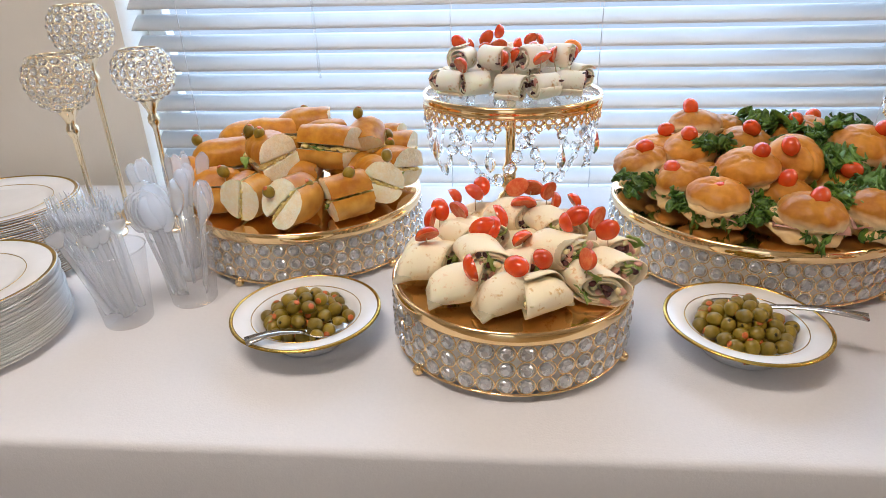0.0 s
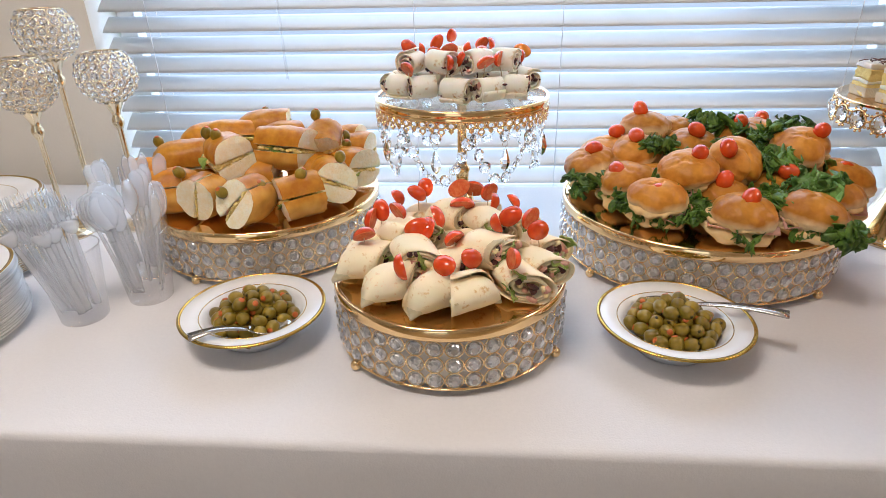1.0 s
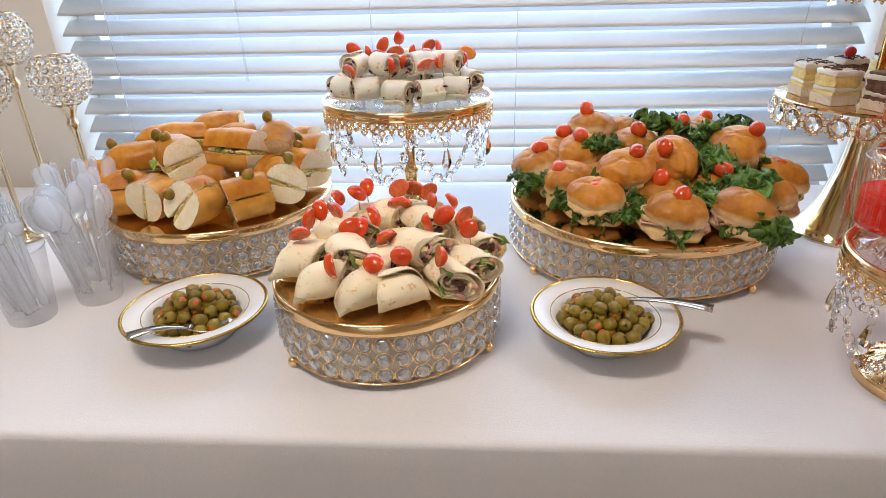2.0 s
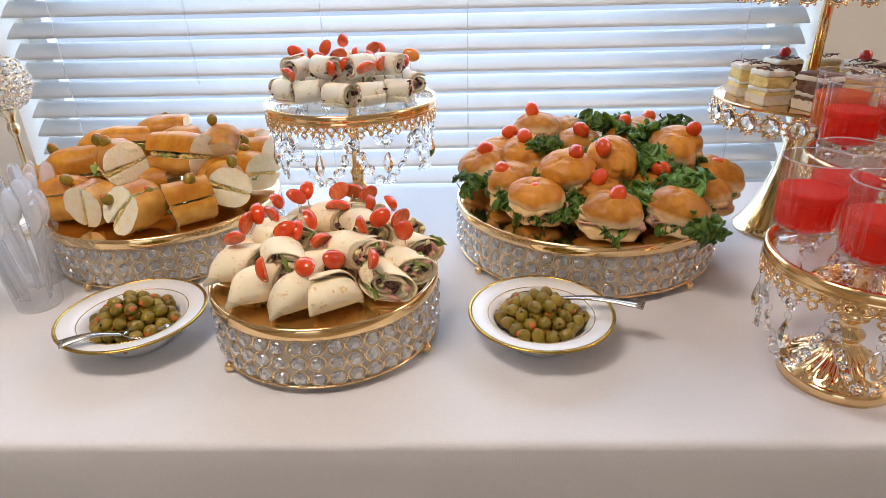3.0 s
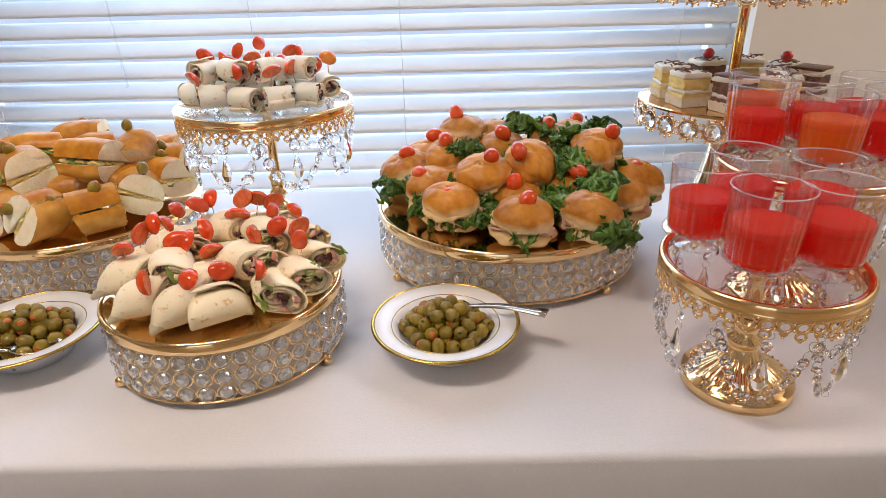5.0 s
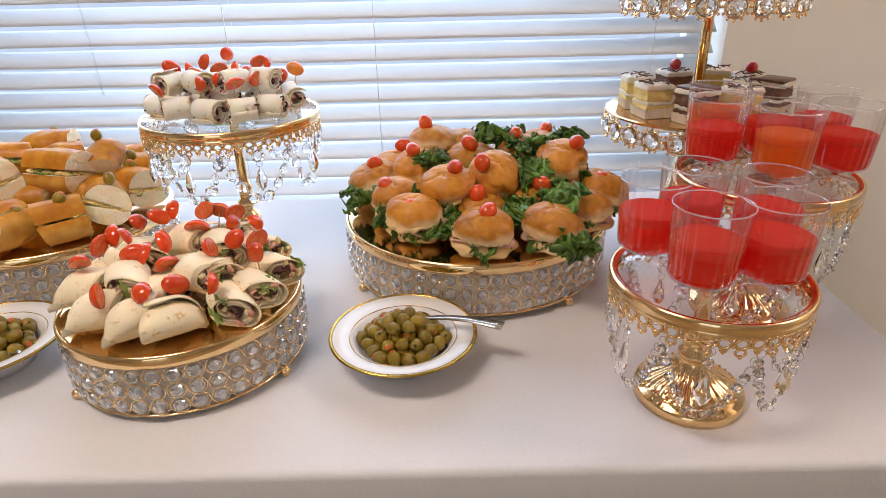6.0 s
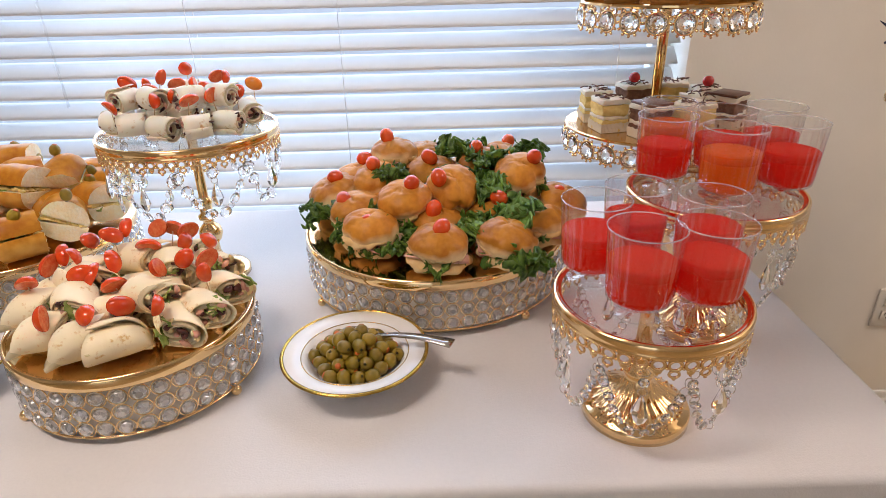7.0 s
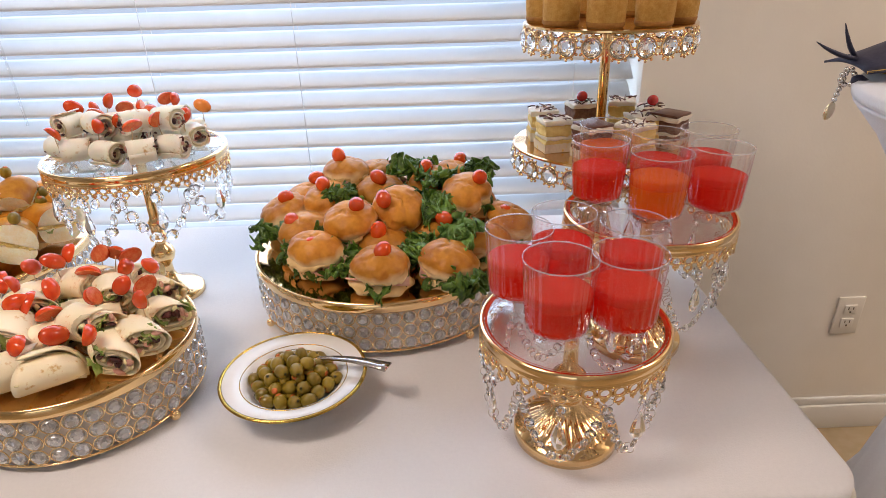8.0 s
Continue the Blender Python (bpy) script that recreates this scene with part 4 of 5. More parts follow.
def tomato_pick(x, y, z, seed, size=1.0, stick=0.032, orange=False):
    """Half a grape tomato on a toothpick."""
    rnd = random.Random(seed * 3 + 1)
    t = thing("tomato_pick", Matrix.Translation((x, y, z)) @ Euler((rnd.uniform(-0.25, 0.25), rnd.uniform(-0.25, 0.25), rnd.uniform(0, 6.28))).to_matrix().to_4x4(),
              "halved grape tomato on a wooden toothpick" if not orange else "halved orange tomato on a wooden toothpick", "garnish", "tomato picks")
    tilt = pose(0, 0, 0, rnd.choice((-1, 1)) * rnd.uniform(35, 110), rnd.uniform(-45, 45), rnd.uniform(0, 360)) @ Matrix.Scale(size, 4)
    bm = B()
    nu, nv = 16, 6
    rows = []
    for i in range(nv):
        th = math.pi / 2 * (i + 0.35) / (nv - 0.65)
        rows.append([bm.verts.new(tilt @ Vector((0.0135 * math.sin(th) * math.cos(2 * math.pi * j / nu), 0.0098 * math.sin(th) * math.sin(2 * math.pi * j / nu), 0.0085 * math.cos(th) - 0.002))) for j in range(nu)])
    grid_faces(bm, rows, closed_v=True)
    bm.faces.new(rows[0][::-1])
    part("tomato_skin", bm, ORANGE_TOMATO if orange else TOMATO, t)
    bm = B()
    lathe(bm, [(1.0, -0.0021), (0.99, -0.0026), (0.82, -0.0023), (0.5, -0.0030), (0.1, -0.0026)], 16, tilt @ Matrix.Diagonal((0.0134, 0.0097, 1, 1)))
    part("cut_face", bm, TOMATO_CUT, t, "moist cut face")
    bm = B()
    tube(bm, [(0, 0, 0.006), (0, 0, -stick)], [0.0006, 0.0010], 6)
    part("toothpick", bm, WOOD_PICK, t)
    return t


PICKS = [(0.099, 0.902, 0.908), (0.069, 0.796, 0.898), (0.070, 0.843, 0.899), (0.107, 0.844, 0.911), (0.138, 0.799, 0.906), (0.126, 0.910, 0.912), (0.160, 0.839, 0.905), (0.184, 0.785, 0.899),
         (0.125, 0.726, 0.888), (0.175, 0.728, 0.891), (0.208, 0.750, 0.889), (0.256, 0.738, 0.895), (0.227, 0.924, 0.909), (0.234, 0.895, 0.905), (0.262, 0.908, 0.900), (0.281, 0.841, 0.903),
         (0.288, 0.808, 0.900), (0.237, 0.797, 0.914), (0.185, 0.928, 0.912), (0.191, 0.877, 0.909), (0.080, 0.862, 0.905), (0.134, 0.935, 0.912), (0.205, 0.930, 0.912), (0.148, 0.805, 0.904), (0.254, 0.835, 0.908)]
for i, (x, y, z) in enumerate(PICKS):
    tomato_pick(x, y, z + 0.012, i, 1.30, 0.046)
for i, (x, y, z) in enumerate([(0.097, 1.119, 1.096), (0.220, 1.041, 1.083), (0.270, 1.112, 1.079), (0.161, 1.204, 1.103), (0.103, 1.035, 1.075), (0.138, 1.15, 1.099), (0.141, 1.10, 1.087), (0.158, 1.16, 1.086),
                               (0.180, 1.080, 1.082), (0.190, 1.15, 1.088), (0.212, 1.2, 1.091), (0.216, 1.13, 1.087), (0.240, 1.08, 1.082), (0.165, 1.05, 1.081), (0.112, 1.15, 1.086), (0.281, 1.175, 1.081), (0.228, 1.2, 1.089)]):
    tomato_pick(x, y, z, 100 + i, 1.15, 0.034, orange=(i == 15))

# ---- food: filled baguette pieces ----


def baguette(m, length, w, h, seed, heel):
    """A cut piece of filled baguette along x, slit along its side at -y; cut at +x, and at -x cut or closed by a round heel."""
    rnd = random.Random(seed)
    t = thing("baguette_sandwich", m, "piece of golden baguette with egg and lettuce filling", "sandwich", "baguette sandwiches")
    off = Vector((seed * 2.3, seed, 0))
    gape = rnd.uniform(1.0, 4.5)
    sk, sk_z = rnd.uniform(-0.30, 0.30), rnd.uniform(-0.15, 0.15)
    for s, name in ((1, "bread_top"), (-1, "bread_bottom")):
        bm = B()
        rows = []
        nx, na = 19, 21
        hinge = Matrix.Translation((0, w, 0)) @ pose(0, 0, 0, s * -gape, 0, 0) @ Matrix.Translation((0, -w, 0))
        for i in range(nx):
            u = i / (nx - 1)
            x = (u - 0.5) * length
            k0 = 1.0
            if heel:
                k0 = math.sqrt(max(0.02, 1 - max(0.0, 1 - u / 0.55) ** 2.4 * 0.98))
            row = []
            for j in range(na):
                ang = math.pi * j / (na - 1)
                c, sn = math.cos(ang), math.sin(ang)
                p = Vector((x + u * (sk * w * c + sk_z * s * h * sn), w * k0 * math.copysign(abs(c) ** 0.9, c), h * k0 * (sn ** 0.85) * (1.0 if s > 0 else 0.86) + 0.0006))
                k = 1 + 0.12 * noise.noise(p * 17 + off) + 0.05 * noise.noise(p * 60 + off) - 0.16 * max(0.0, 0.14 - abs(noise.noise(p * 26 + off)))
                lump = 0.0020 * noise.noise(Vector((c * 4, sn * 4, u * 9 + seed))) + (0.0022 * noise.noise(Vector((c * 14, sn * 14, seed))) if i in (0, nx - 1) else 0.0)
                q = Vector((p.x + lump, p.y * k, s * (p.z * k + 0.0010)))
                row.append(bm.verts.new(hinge @ q))
            rows.append(row)
        for i in range(nx - 1):
            for j in range(na - 1):
                f = (rows[i][j], rows[i][j + 1], rows[i + 1][j + 1], rows[i + 1][j])
                bm.faces.new(f[::-1] if s < 0 else f)
        for i in range(nx - 1):
            f = bm.faces.new((rows[i][0], rows[i + 1][0], rows[i + 1][-1], rows[i][-1]))
            f.material_index = 1
        for row, side in ((rows[0], -1), (rows[-1], 1)):
            mid = sum((v.co for v in row), Vector()) / len(row)
            inner = []
            for f in (0.86, 0.62, 0.34):
                inner.append([bm.verts.new(mid.lerp(v.co, f) + Vector((side * (0.0012 * noise.noise(v.co * 160 * f + off) + 0.0010 * (1 - f)), 0, 0))) for v in row])
            for ra, rb in zip([row] + inner, inner):
                for j in range(na):
                    bm.faces.new((ra[j], ra[(j + 1) % na], rb[(j + 1) % na], rb[j])).material_index = 1
            bm.faces.new(inner[-1]).material_index = 1
        bmesh.ops.recalc_face_normals(bm, faces=bm.faces[:])
        bmesh.ops.split_edges(bm, edges=[e for e in bm.edges if len({f.material_index for f in e.link_faces}) > 1])
        part(name, bm, [CRUST_BAGUETTE, CRUMB], t, smooth=True)
    for i in range(18):
        bm = B()
        if i < 12:
            end = -1 if i % 3 == 2 and not heel else 1
            yy = (-0.85 + 0.14 * i) * w
            at = (end * (0.5 * length - rnd.uniform(0.003, 0.008)) + (sk * yy if end > 0 else 0), yy, rnd.uniform(-0.003, 0.001))
        else:
            at = ((-0.35 + 0.14 * (i - 12)) * length, rnd.uniform(-0.80, -0.60) * w, rnd.uniform(-0.001, 0.001))
        blob(bm, rnd.uniform(0.004, 0.007), rnd.uniform(0.004, 0.009), rnd.uniform(0.0020, 0.0040), 14, 9, 0.8, 210, seed + i * 0.3, Matrix.Translation(at))
        part("egg_filling", bm, EGG, t)
    for i in range(3):
        bm = B()
        leaf(bm, 0.03, 0.016, 0.002, 2, seed * 7 + i, Matrix.Translation((rnd.uniform(-0.4, 0.2) * length, rnd.uniform(-0.8, -0.3) * w, 0.0015)) @ pose(0, 0, 0, rnd.uniform(-10, 10), 0, rnd.uniform(-40, 40)), nu=7, nv=5)
        part("lettuce", bm, LETTUCE, t)
    return t


LOAVES = [  # x, y, z, yaw, pitch, roll, length, heel
    (-0.282, 1.025, 0.882, 196, 0, 30, 0.078, True), (-0.232, 1.012, 0.884, -100, 0, 76, 0.075, True), (-0.148, 0.984, 0.884, -114, -4, 50, 0.080, True), (-0.078, 1.004, 0.880, 222, 0, 22, 0.066, False),
    (-0.048, 1.083, 0.886, -58, 0, -24, 0.085, True), (-0.032, 1.150, 0.884, -22, 0, -10, 0.080, True), (-0.222, 1.078, 0.930, -46, 2, 10, 0.088, True), (-0.125, 1.105, 0.930, -10, 2, -18, 0.092, False),
    (-0.070, 1.160, 0.934, -86, 30, 8, 0.074, True), (-0.195, 1.195, 0.940, 4, 0, 0, 0.100, True), (-0.245, 1.150, 0.936, 20, 6, -20, 0.090, True), (-0.315, 1.100, 0.912, 18, 2, 10, 0.095, True),
    (-0.352, 1.075, 0.888, 205, 0, 14, 0.075, True), (-0.035, 1.195, 0.896, -6, 0, 8, 0.085, True), (-0.060, 1.225, 0.904, -10, 0, 0, 0.085, True), (-0.305, 1.180, 0.918, 24, 0, 0, 0.090, True),
    (-0.180, 1.085, 0.882, 20, 0, 0, 0.080, True), (-0.090, 1.110, 0.882, 70, 0, 0, 0.080, True), (-0.230, 1.150, 0.882, 60, 0, 0, 0.080, True), (-0.130, 1.200, 0.884, 10, 0, 0, 0.085, True),
    (-0.250, 1.240, 0.882, 30, 0, 0, 0.080, True), (-0.315, 1.170, 0.880, 90, 0, 0, 0.070, True), (-0.150, 1.160, 0.926, 20, 0, 0, 0.080, True)]
for i, (x, y, z, yaw, pit, rol, length, heel) in enumerate(LOAVES):
    baguette(axis_pose(x, y, z, yaw, pit, rol), length * 0.96, 0.0352, 0.0345, 20 + i, heel)
for i, (x, y, z) in enumerate([(-0.366, 1.13, 0.930), (-0.320, 1.125, 0.924), (-0.267, 0.997, 0.917), (-0.247, 1.074, 0.961), (-0.184, 0.957, 0.898), (-0.130, 0.980, 0.901), (-0.200, 1.24, 0.957), (-0.150, 1.215, 0.940),
                               (-0.085, 1.171, 0.968), (-0.035, 1.175, 0.928), (-0.030, 1.156, 0.917), (-0.020, 1.063, 0.923), (-0.225, 1.06, 0.961), (-0.07, 1.0, 0.914)]):
    z += 0.007
    put_olive(Matrix.Translation((x, y, z)) @ Euler((rnd.uniform(-0.6, 0.6), rnd.uniform(-0.6, 0.6), rnd.uniform(0, 6))).to_matrix().to_4x4())
    bm = B()
    tube(bm, [(x, y, z), (x + 0.001, y + 0.002, z - 0.035)], 0.0008, 6)
    solid("toothpick", bm, WOOD_PICK, I4, "wooden toothpick holding an olive on a baguette piece", "toothpick", "olive toothpicks")

# ---- food: slider sandwiches ----


def slider(m, seed, r=0.0450, label="slider bun sandwich with kale, ham and cheese on the large stand"):
    rnd = random.Random(seed)
    t = thing("slider_sandwich", m, label, "sandwich", "slider sandwiches")
    bm = B()
    blob(bm, r * 1.04, r * 1.00, 0.0135, 40, 12, 0.34, 46, seed, Matrix.Translation((0, 0, 0.0100)))
    part("bun_bottom", bm, CREAM_BUN, t, "pale bottom bun")
    bm = B()
    cr = [rnd.uniform(0, 6.28) for _ in range(3)]
    dip = (rnd.uniform(-0.008, 0.008), rnd.uniform(-0.008, 0.008))

    def dome(d):
        s = 1.0
        ph = math.atan2(d.y, d.x)
        for c in cr:
            dd = (ph - c + math.pi) % (2 * math.pi) - math.pi
            s -= 0.13 * math.exp(-(dd / 0.22) ** 2) * max(0, 0.9 - d.z * 0.9)
        if d.z < 0:
            s *= 1 - 0.10 * abs(d.z)
        return s
    sq_turn = Matrix.Diagonal((1.0, 0.97, 1.0, 1.0))
    sq = Matrix.Translation((0, 0, 0.0335)) @ pose(0, 0, 0, rnd.uniform(-7, 7), rnd.uniform(-7, 7), rnd.uniform(0, 360)) @ Matrix.Diagonal((1, rnd.uniform(0.88, 1.0), 1, 1))
    blob(bm, r * 1.03, r * 1.03, 0.0285, 60, 34, 0.11, 18, seed + 0.5, sq, shape=dome)
    for v in bm.verts:
        v.co += (v.co - Vector((0, 0, 0.03))) * (0.03 * noise.noise(v.co * 90 + Vector((seed, 0, 0))) - 0.46 * max(0.0, 0.12 - abs(noise.noise(v.co * 36 + Vector((0, seed, 0))))))
        hx, hy = v.co.x - dip[0], v.co.y - dip[1]
        if v.co.z > 0.03:
            v.co.z -= 0.0012 * math.exp(-(hx * hx + hy * hy) / 0.00013)
            side = hx * math.cos(cr[0]) + hy * math.sin(cr[0])
            along = abs(hy * math.cos(cr[0]) - hx * math.sin(cr[0]))
            v.co.z -= 0.0042 * math.exp(-(side + 0.004 * math.sin(along * 260)) ** 2 / 0.000010) * math.exp(-along / 0.022)
        if v.co.z < 0.0250:
            tear = max(0.0, noise.noise(Vector((v.co.x, v.co.y, seed)) * 42) + 0.1)
            v.co.z = 0.0250 + (v.co.z - 0.0250) * 0.30 - 0.019 * tear * min(1, v.co.xy.length / r) ** 3 + 0.0022 * noise.noise(v.co * 130)
    part("bun_top", bm, CRUST_BUN, t, "golden domed top bun")
    bm = B()
    lathe(bm, [(r * 0.70, 0.0225), (r * 0.87, 0.0215), (r * 0.93, 0.0245), (r * 0.94, 0.0300), (r * 0.70, 0.0310)], 72, sq_turn,
          flute=lambda rr, z, a: rr * (1 + 0.24 * noise.noise(Vector((math.cos(a) * 2.4, math.sin(a) * 2.4, seed + z * 60))) + 0.15 * noise.noise(Vector((math.cos(a) * 9, math.sin(a) * 9, seed + z * 200)))))
    part("torn_crumb", bm, CREAM_BUN, t, "torn white crumb edge")
    n = rnd.randint(4, 5)
    for i in range(n):
        bm = B()
        a = 360 * i / n + rnd.uniform(-25, 25)
        leaf(bm, rnd.uniform(0.026, 0.038), rnd.uniform(0.030, 0.044), 0.0062, 3.2, seed * 31 + i, pose(0, 0, 0.0185, 0, 0, a) @ pose(r * 0.30, 0, 0, rnd.uniform(-14, 14), rnd.uniform(-6, 12), 0), droop=rnd.uniform(0.0, 0.35), nu=33, nv=13)
        part("kale_leaf", bm, KALE if seed % 3 else KALE_LIGHT, t, "dark curly kale leaf")
    for i in range(2):
        bm = B()
        a = rnd.uniform(0, 360)
        f0 = rnd.uniform(0, 6)

        def fold(u, v):
            w = (v - 0.5) * 0.062
            return ((u - 0.3) * 0.058 + 0.004, w, 0.0040 * math.sin(w * 210 + f0) * (0.3 + u))
        sheet(bm, fold, 6, 14, 0.0012, pose(0, 0, 0.0205, 0, 0, a))
        part("ham", bm, HAM, t, "folded slice of pink ham")
    bm = B()
    box(bm, -0.028, 0.028, -0.028, 0.028, 0.0222, 0.0240, 0.0006, pose(0, 0, 0, 0, 0, rnd.uniform(0, 90)))
    part("cheese", bm, CHEESE, t)
    return t


CREAM_BUN = crust("slider_bun_base", (0.86, 0.68, 0.40), (0.80, 0.58, 0.29), (0.70, 0.45, 0.17), 0.000, 0.010, 0.6)
bm = B()
blob(bm, 0.0126, 0.0126, 0.0155, 18, 12)
cherry_me = mesh_of("cherry_tomato", bm, TOMATO)
TOMS = [  # tomato place, lean of the sandwich: degrees, towards which direction, and the bun's shift along x and y
    (0.499, 1.218, 0.972, 8, 100, 0.012, 0.0), (0.478, 1.139, 0.945, 12, 250, 0.004, 0.0), (0.409, 1.143, 0.921, 18, 175, -0.012, 0.0), (0.434, 1.061, 0.910, 12, 215, 0.012, 0.0), (0.482, 0.981, 0.902, 10, 250, 0.0, 0.0),
    (0.549, 1.026, 0.948, 22, 240, -0.020, -0.004), (0.577, 1.139, 0.954, 14, 265, 0.0, 0.008), (0.592, 1.031, 0.954, 34, 290, 0.030, 0.006), (0.594, 0.926, 0.913, 6, 270, -0.006, 0.0), (0.661, 1.177, 0.959, 10, 280, 0.010, 0.0),
    (0.751, 1.084, 0.967, 14, 260, -0.024, 0.0), (0.792, 1.068, 0.909, 14, 340, 0.014, 0.0)]
for i, (x, y, z, lean, to, sx, sy) in enumerate(TOMS):
    n = Vector((math.sin(radians(lean)) * math.cos(radians(to)), math.sin(radians(lean)) * math.sin(radians(to)), math.cos(radians(lean))))
    at = Vector((x + sx, y + sy, z)) - n * 0.0662
    at.z = max(at.z, 0.8485 + 0.040 * math.sin(radians(lean)))
    slider(Matrix.Translation(at) @ n.to_track_quat("Z", "Y").to_matrix().to_4x4(), i + 3)
    ob = new("cherry_tomato", cherry_me)
    ob.matrix_world = Matrix.Translation((x, y, z)) @ Euler((rnd.uniform(-1.6, 1.6), rnd.uniform(-1.6, 1.6), 0)).to_matrix().to_4x4()
    tagged(ob, "glossy red cherry tomato topping a slider sandwich", "tomato", "cherry tomatoes")
for i, (x, y, z, rx, ry) in enumerate([(0.690, 0.948, 0.8495, 4, 4), (0.500, 1.080, 0.8495, 0, 0), (0.590, 1.020, 0.8495, 6, 0), (0.672, 1.050, 0.8495, 0, 0), (0.585, 1.110, 0.8495, 0, 0), (0.490, 1.175, 0.8495, 0, 0),
                                       (0.580, 1.205, 0.8495, 0, 0), (0.670, 1.140, 0.8495, 0, 0), (0.740, 1.110, 0.8495, 0, 0), (0.705, 1.215, 0.892, 0, 12), (0.572, 1.235, 0.892, -8, 0), (0.445, 1.195, 0.866, 0, -10),
                                       (0.745, 1.190, 0.8495, 0, 0), (0.640, 1.265, 0.8495, 0, 0), (0.750, 1.010, 0.8495, 0, 0)]):
    slider(pose(x, y, z, rx, ry, 0), 40 + i)
for x, y, z in ((0.727, 1.250, 0.948), (0.457, 1.20, 0.936), (0.583, 1.0, 0.913), (0.688, 1.03, 0.917)):
    ob = new("cherry_tomato", cherry_me)
    ob.matrix_world = Matrix.Translation((x, y, z)) @ Euler((rnd.uniform(-1.6, 1.6), rnd.uniform(-1.6, 1.6), 0)).to_matrix().to_4x4()
    tagged(ob, "glossy red cherry tomato topping a slider sandwich", "tomato", "cherry tomatoes")


def greens(x, y, z, size, n, seed, mat, label):
    """A loose bunch of frilled leaves tucked between the sandwiches."""
    rnd = random.Random(seed)
    t = thing("kale_bunch", pose(x, y, z), label, "kale", "kale garnish")
    for i in range(n):
        bm = B()
        leaf(bm, size * rnd.uniform(0.8, 1.15), size * rnd.uniform(0.8, 1.1), size * 0.18, 3.6, seed * 13 + i,
             pose(0, 0, 0, 0, 0, 360 * i / n + rnd.uniform(-30, 30)) @ pose(0, 0, 0, rnd.uniform(-30, 30), rnd.uniform(-55, -5), 0), droop=rnd.uniform(0.2, 0.7), nu=41, nv=17)
        part("leaf", bm, mat, t)
    return t


greens(0.632, 1.205, 0.940, 0.048, 6, 1, KALE, "bunch of dark curly kale on top of the sandwiches")
greens(0.515, 1.120, 0.925, 0.036, 5, 2, KALE, "small bunch of curly kale between the sandwiches")
greens(0.668, 1.075, 0.925, 0.044, 6, 3, KALE, "bunch of dark curly kale between the sandwiches")
greens(0.712, 0.985, 0.900, 0.046, 4, 4, KALE_LIGHT, "broad light green leaf lying over a sandwich")
greens(0.718, 0.905, 0.862, 0.042, 5, 5, KALE, "curly kale hanging over the stand's rim")
greens(0.392, 1.080, 0.872, 0.036, 5, 6, KALE, "curly kale beside the sandwiches")
greens(0.640, 0.975, 0.885, 0.040, 5, 7, KALE, "curly kale tucked between two sandwiches")
greens(0.760, 1.190, 0.930, 0.040, 5, 8, KALE, "curly kale behind the sandwiches")
greens(0.535, 0.965, 0.865, 0.036, 5, 9, KALE, "curly kale tucked between two sandwiches")
greens(0.512, 1.020, 0.895, 0.036, 5, 11, KALE, "curly kale tucked between two sandwiches")
greens(0.450, 1.010, 0.868, 0.034, 5, 12, KALE, "curly kale at the edge of the stand")
greens(0.618, 1.080, 0.930, 0.034, 5, 13, KALE, "curly kale tucked between two sandwiches")
greens(0.690, 1.140, 0.935, 0.040, 5, 10, KALE, "curly kale tucked between two sandwiches")

# ---- punch cups ----


def cup_meshes():
    bm = B()
    fl = (lambda r, z, a: r * (1 - 0.034 * (0.5 + 0.5 * math.cos(24 * a))) if 0.020 < z < 0.090 else r)
    lathe(bm, [(0.0005, 0.0165), (0.034, 0.0185), (0.0380, 0.021), (0.0395, 0.032), (0.0428, 0.088), (0.0434, 0.1010)], 144, flute=fl, cap=False)
    rim_bm = B()
    ring(rim_bm, 0.0434, 0.0008, 60, 6, pose(0, 0, 0.1015))
    lathe(bm, [(0.026, 0.0), (0.0262, 0.0012), (0.010, 0.0025), (0.0055, 0.006), (0.0055, 0.0165)], 40, cap=False)
    ring(bm, 0.0258, 0.0007, 40, 6, pose(0, 0, 0.0009))
    shell = mesh_of("cup_shell", bm, CLEAR)
    out = [shell, mesh_of("cup_rim", rim_bm, CUP_RIM)]
    for level in (0.064, 0.070):
        bm = B()
        lathe(bm, [(0.001, 0.0206), (0.0330, 0.0210), (0.0362, 0.0230), (0.0376, 0.0305), (0.0376 + 0.0026 * (level - 0.03) / 0.048, level), (0.03, level - 0.0003), (0.001, level - 0.0003)], 60, cap=False)
        lathe(bm, [(0.0040, 0.0075), (0.0040, 0.0135), (0.011, 0.0172), (0.012, 0.0200)], 20)
        out.append(bm)
    return out


shell_me, rim_me, red_bm, high_bm = cup_meshes()
drink_me = {"red": mesh_of("punch", red_bm, RED_DRINK), "orange": mesh_of("punch", high_bm, ORANGE_DRINK)}
foam_band_me = {}
for key, lev, mt in (("red", 0.064, RED_FOAM), ("orange", 0.070, ORANGE_FOAM)):
    bm = B()
    side = 0.0380 + 0.0026 * (lev - 0.03) / 0.048
    # foam on top; its pale side band imitates light through the upper punch
    lathe(bm, [(side - 0.0010, lev - 0.0105), (side - 0.0003, lev - 0.0090), (side, lev - 0.0010), (0.0360, lev + 0.0010), (0.028, lev + 0.0006), (0.001, lev + 0.0005)], 40)
    for i in range(60):
        a, rr = rnd.uniform(0, 6.28), 0.036 - abs(rnd.gauss(0, 0.006))
        blob(bm, 0.0009, 0.0009, 0.0007, 6, 4, m=Matrix.Translation((rr * math.cos(a), rr * math.sin(a), lev + 0.0009)))
    foam_band_me[key] = mesh_of("foam", bm, mt)
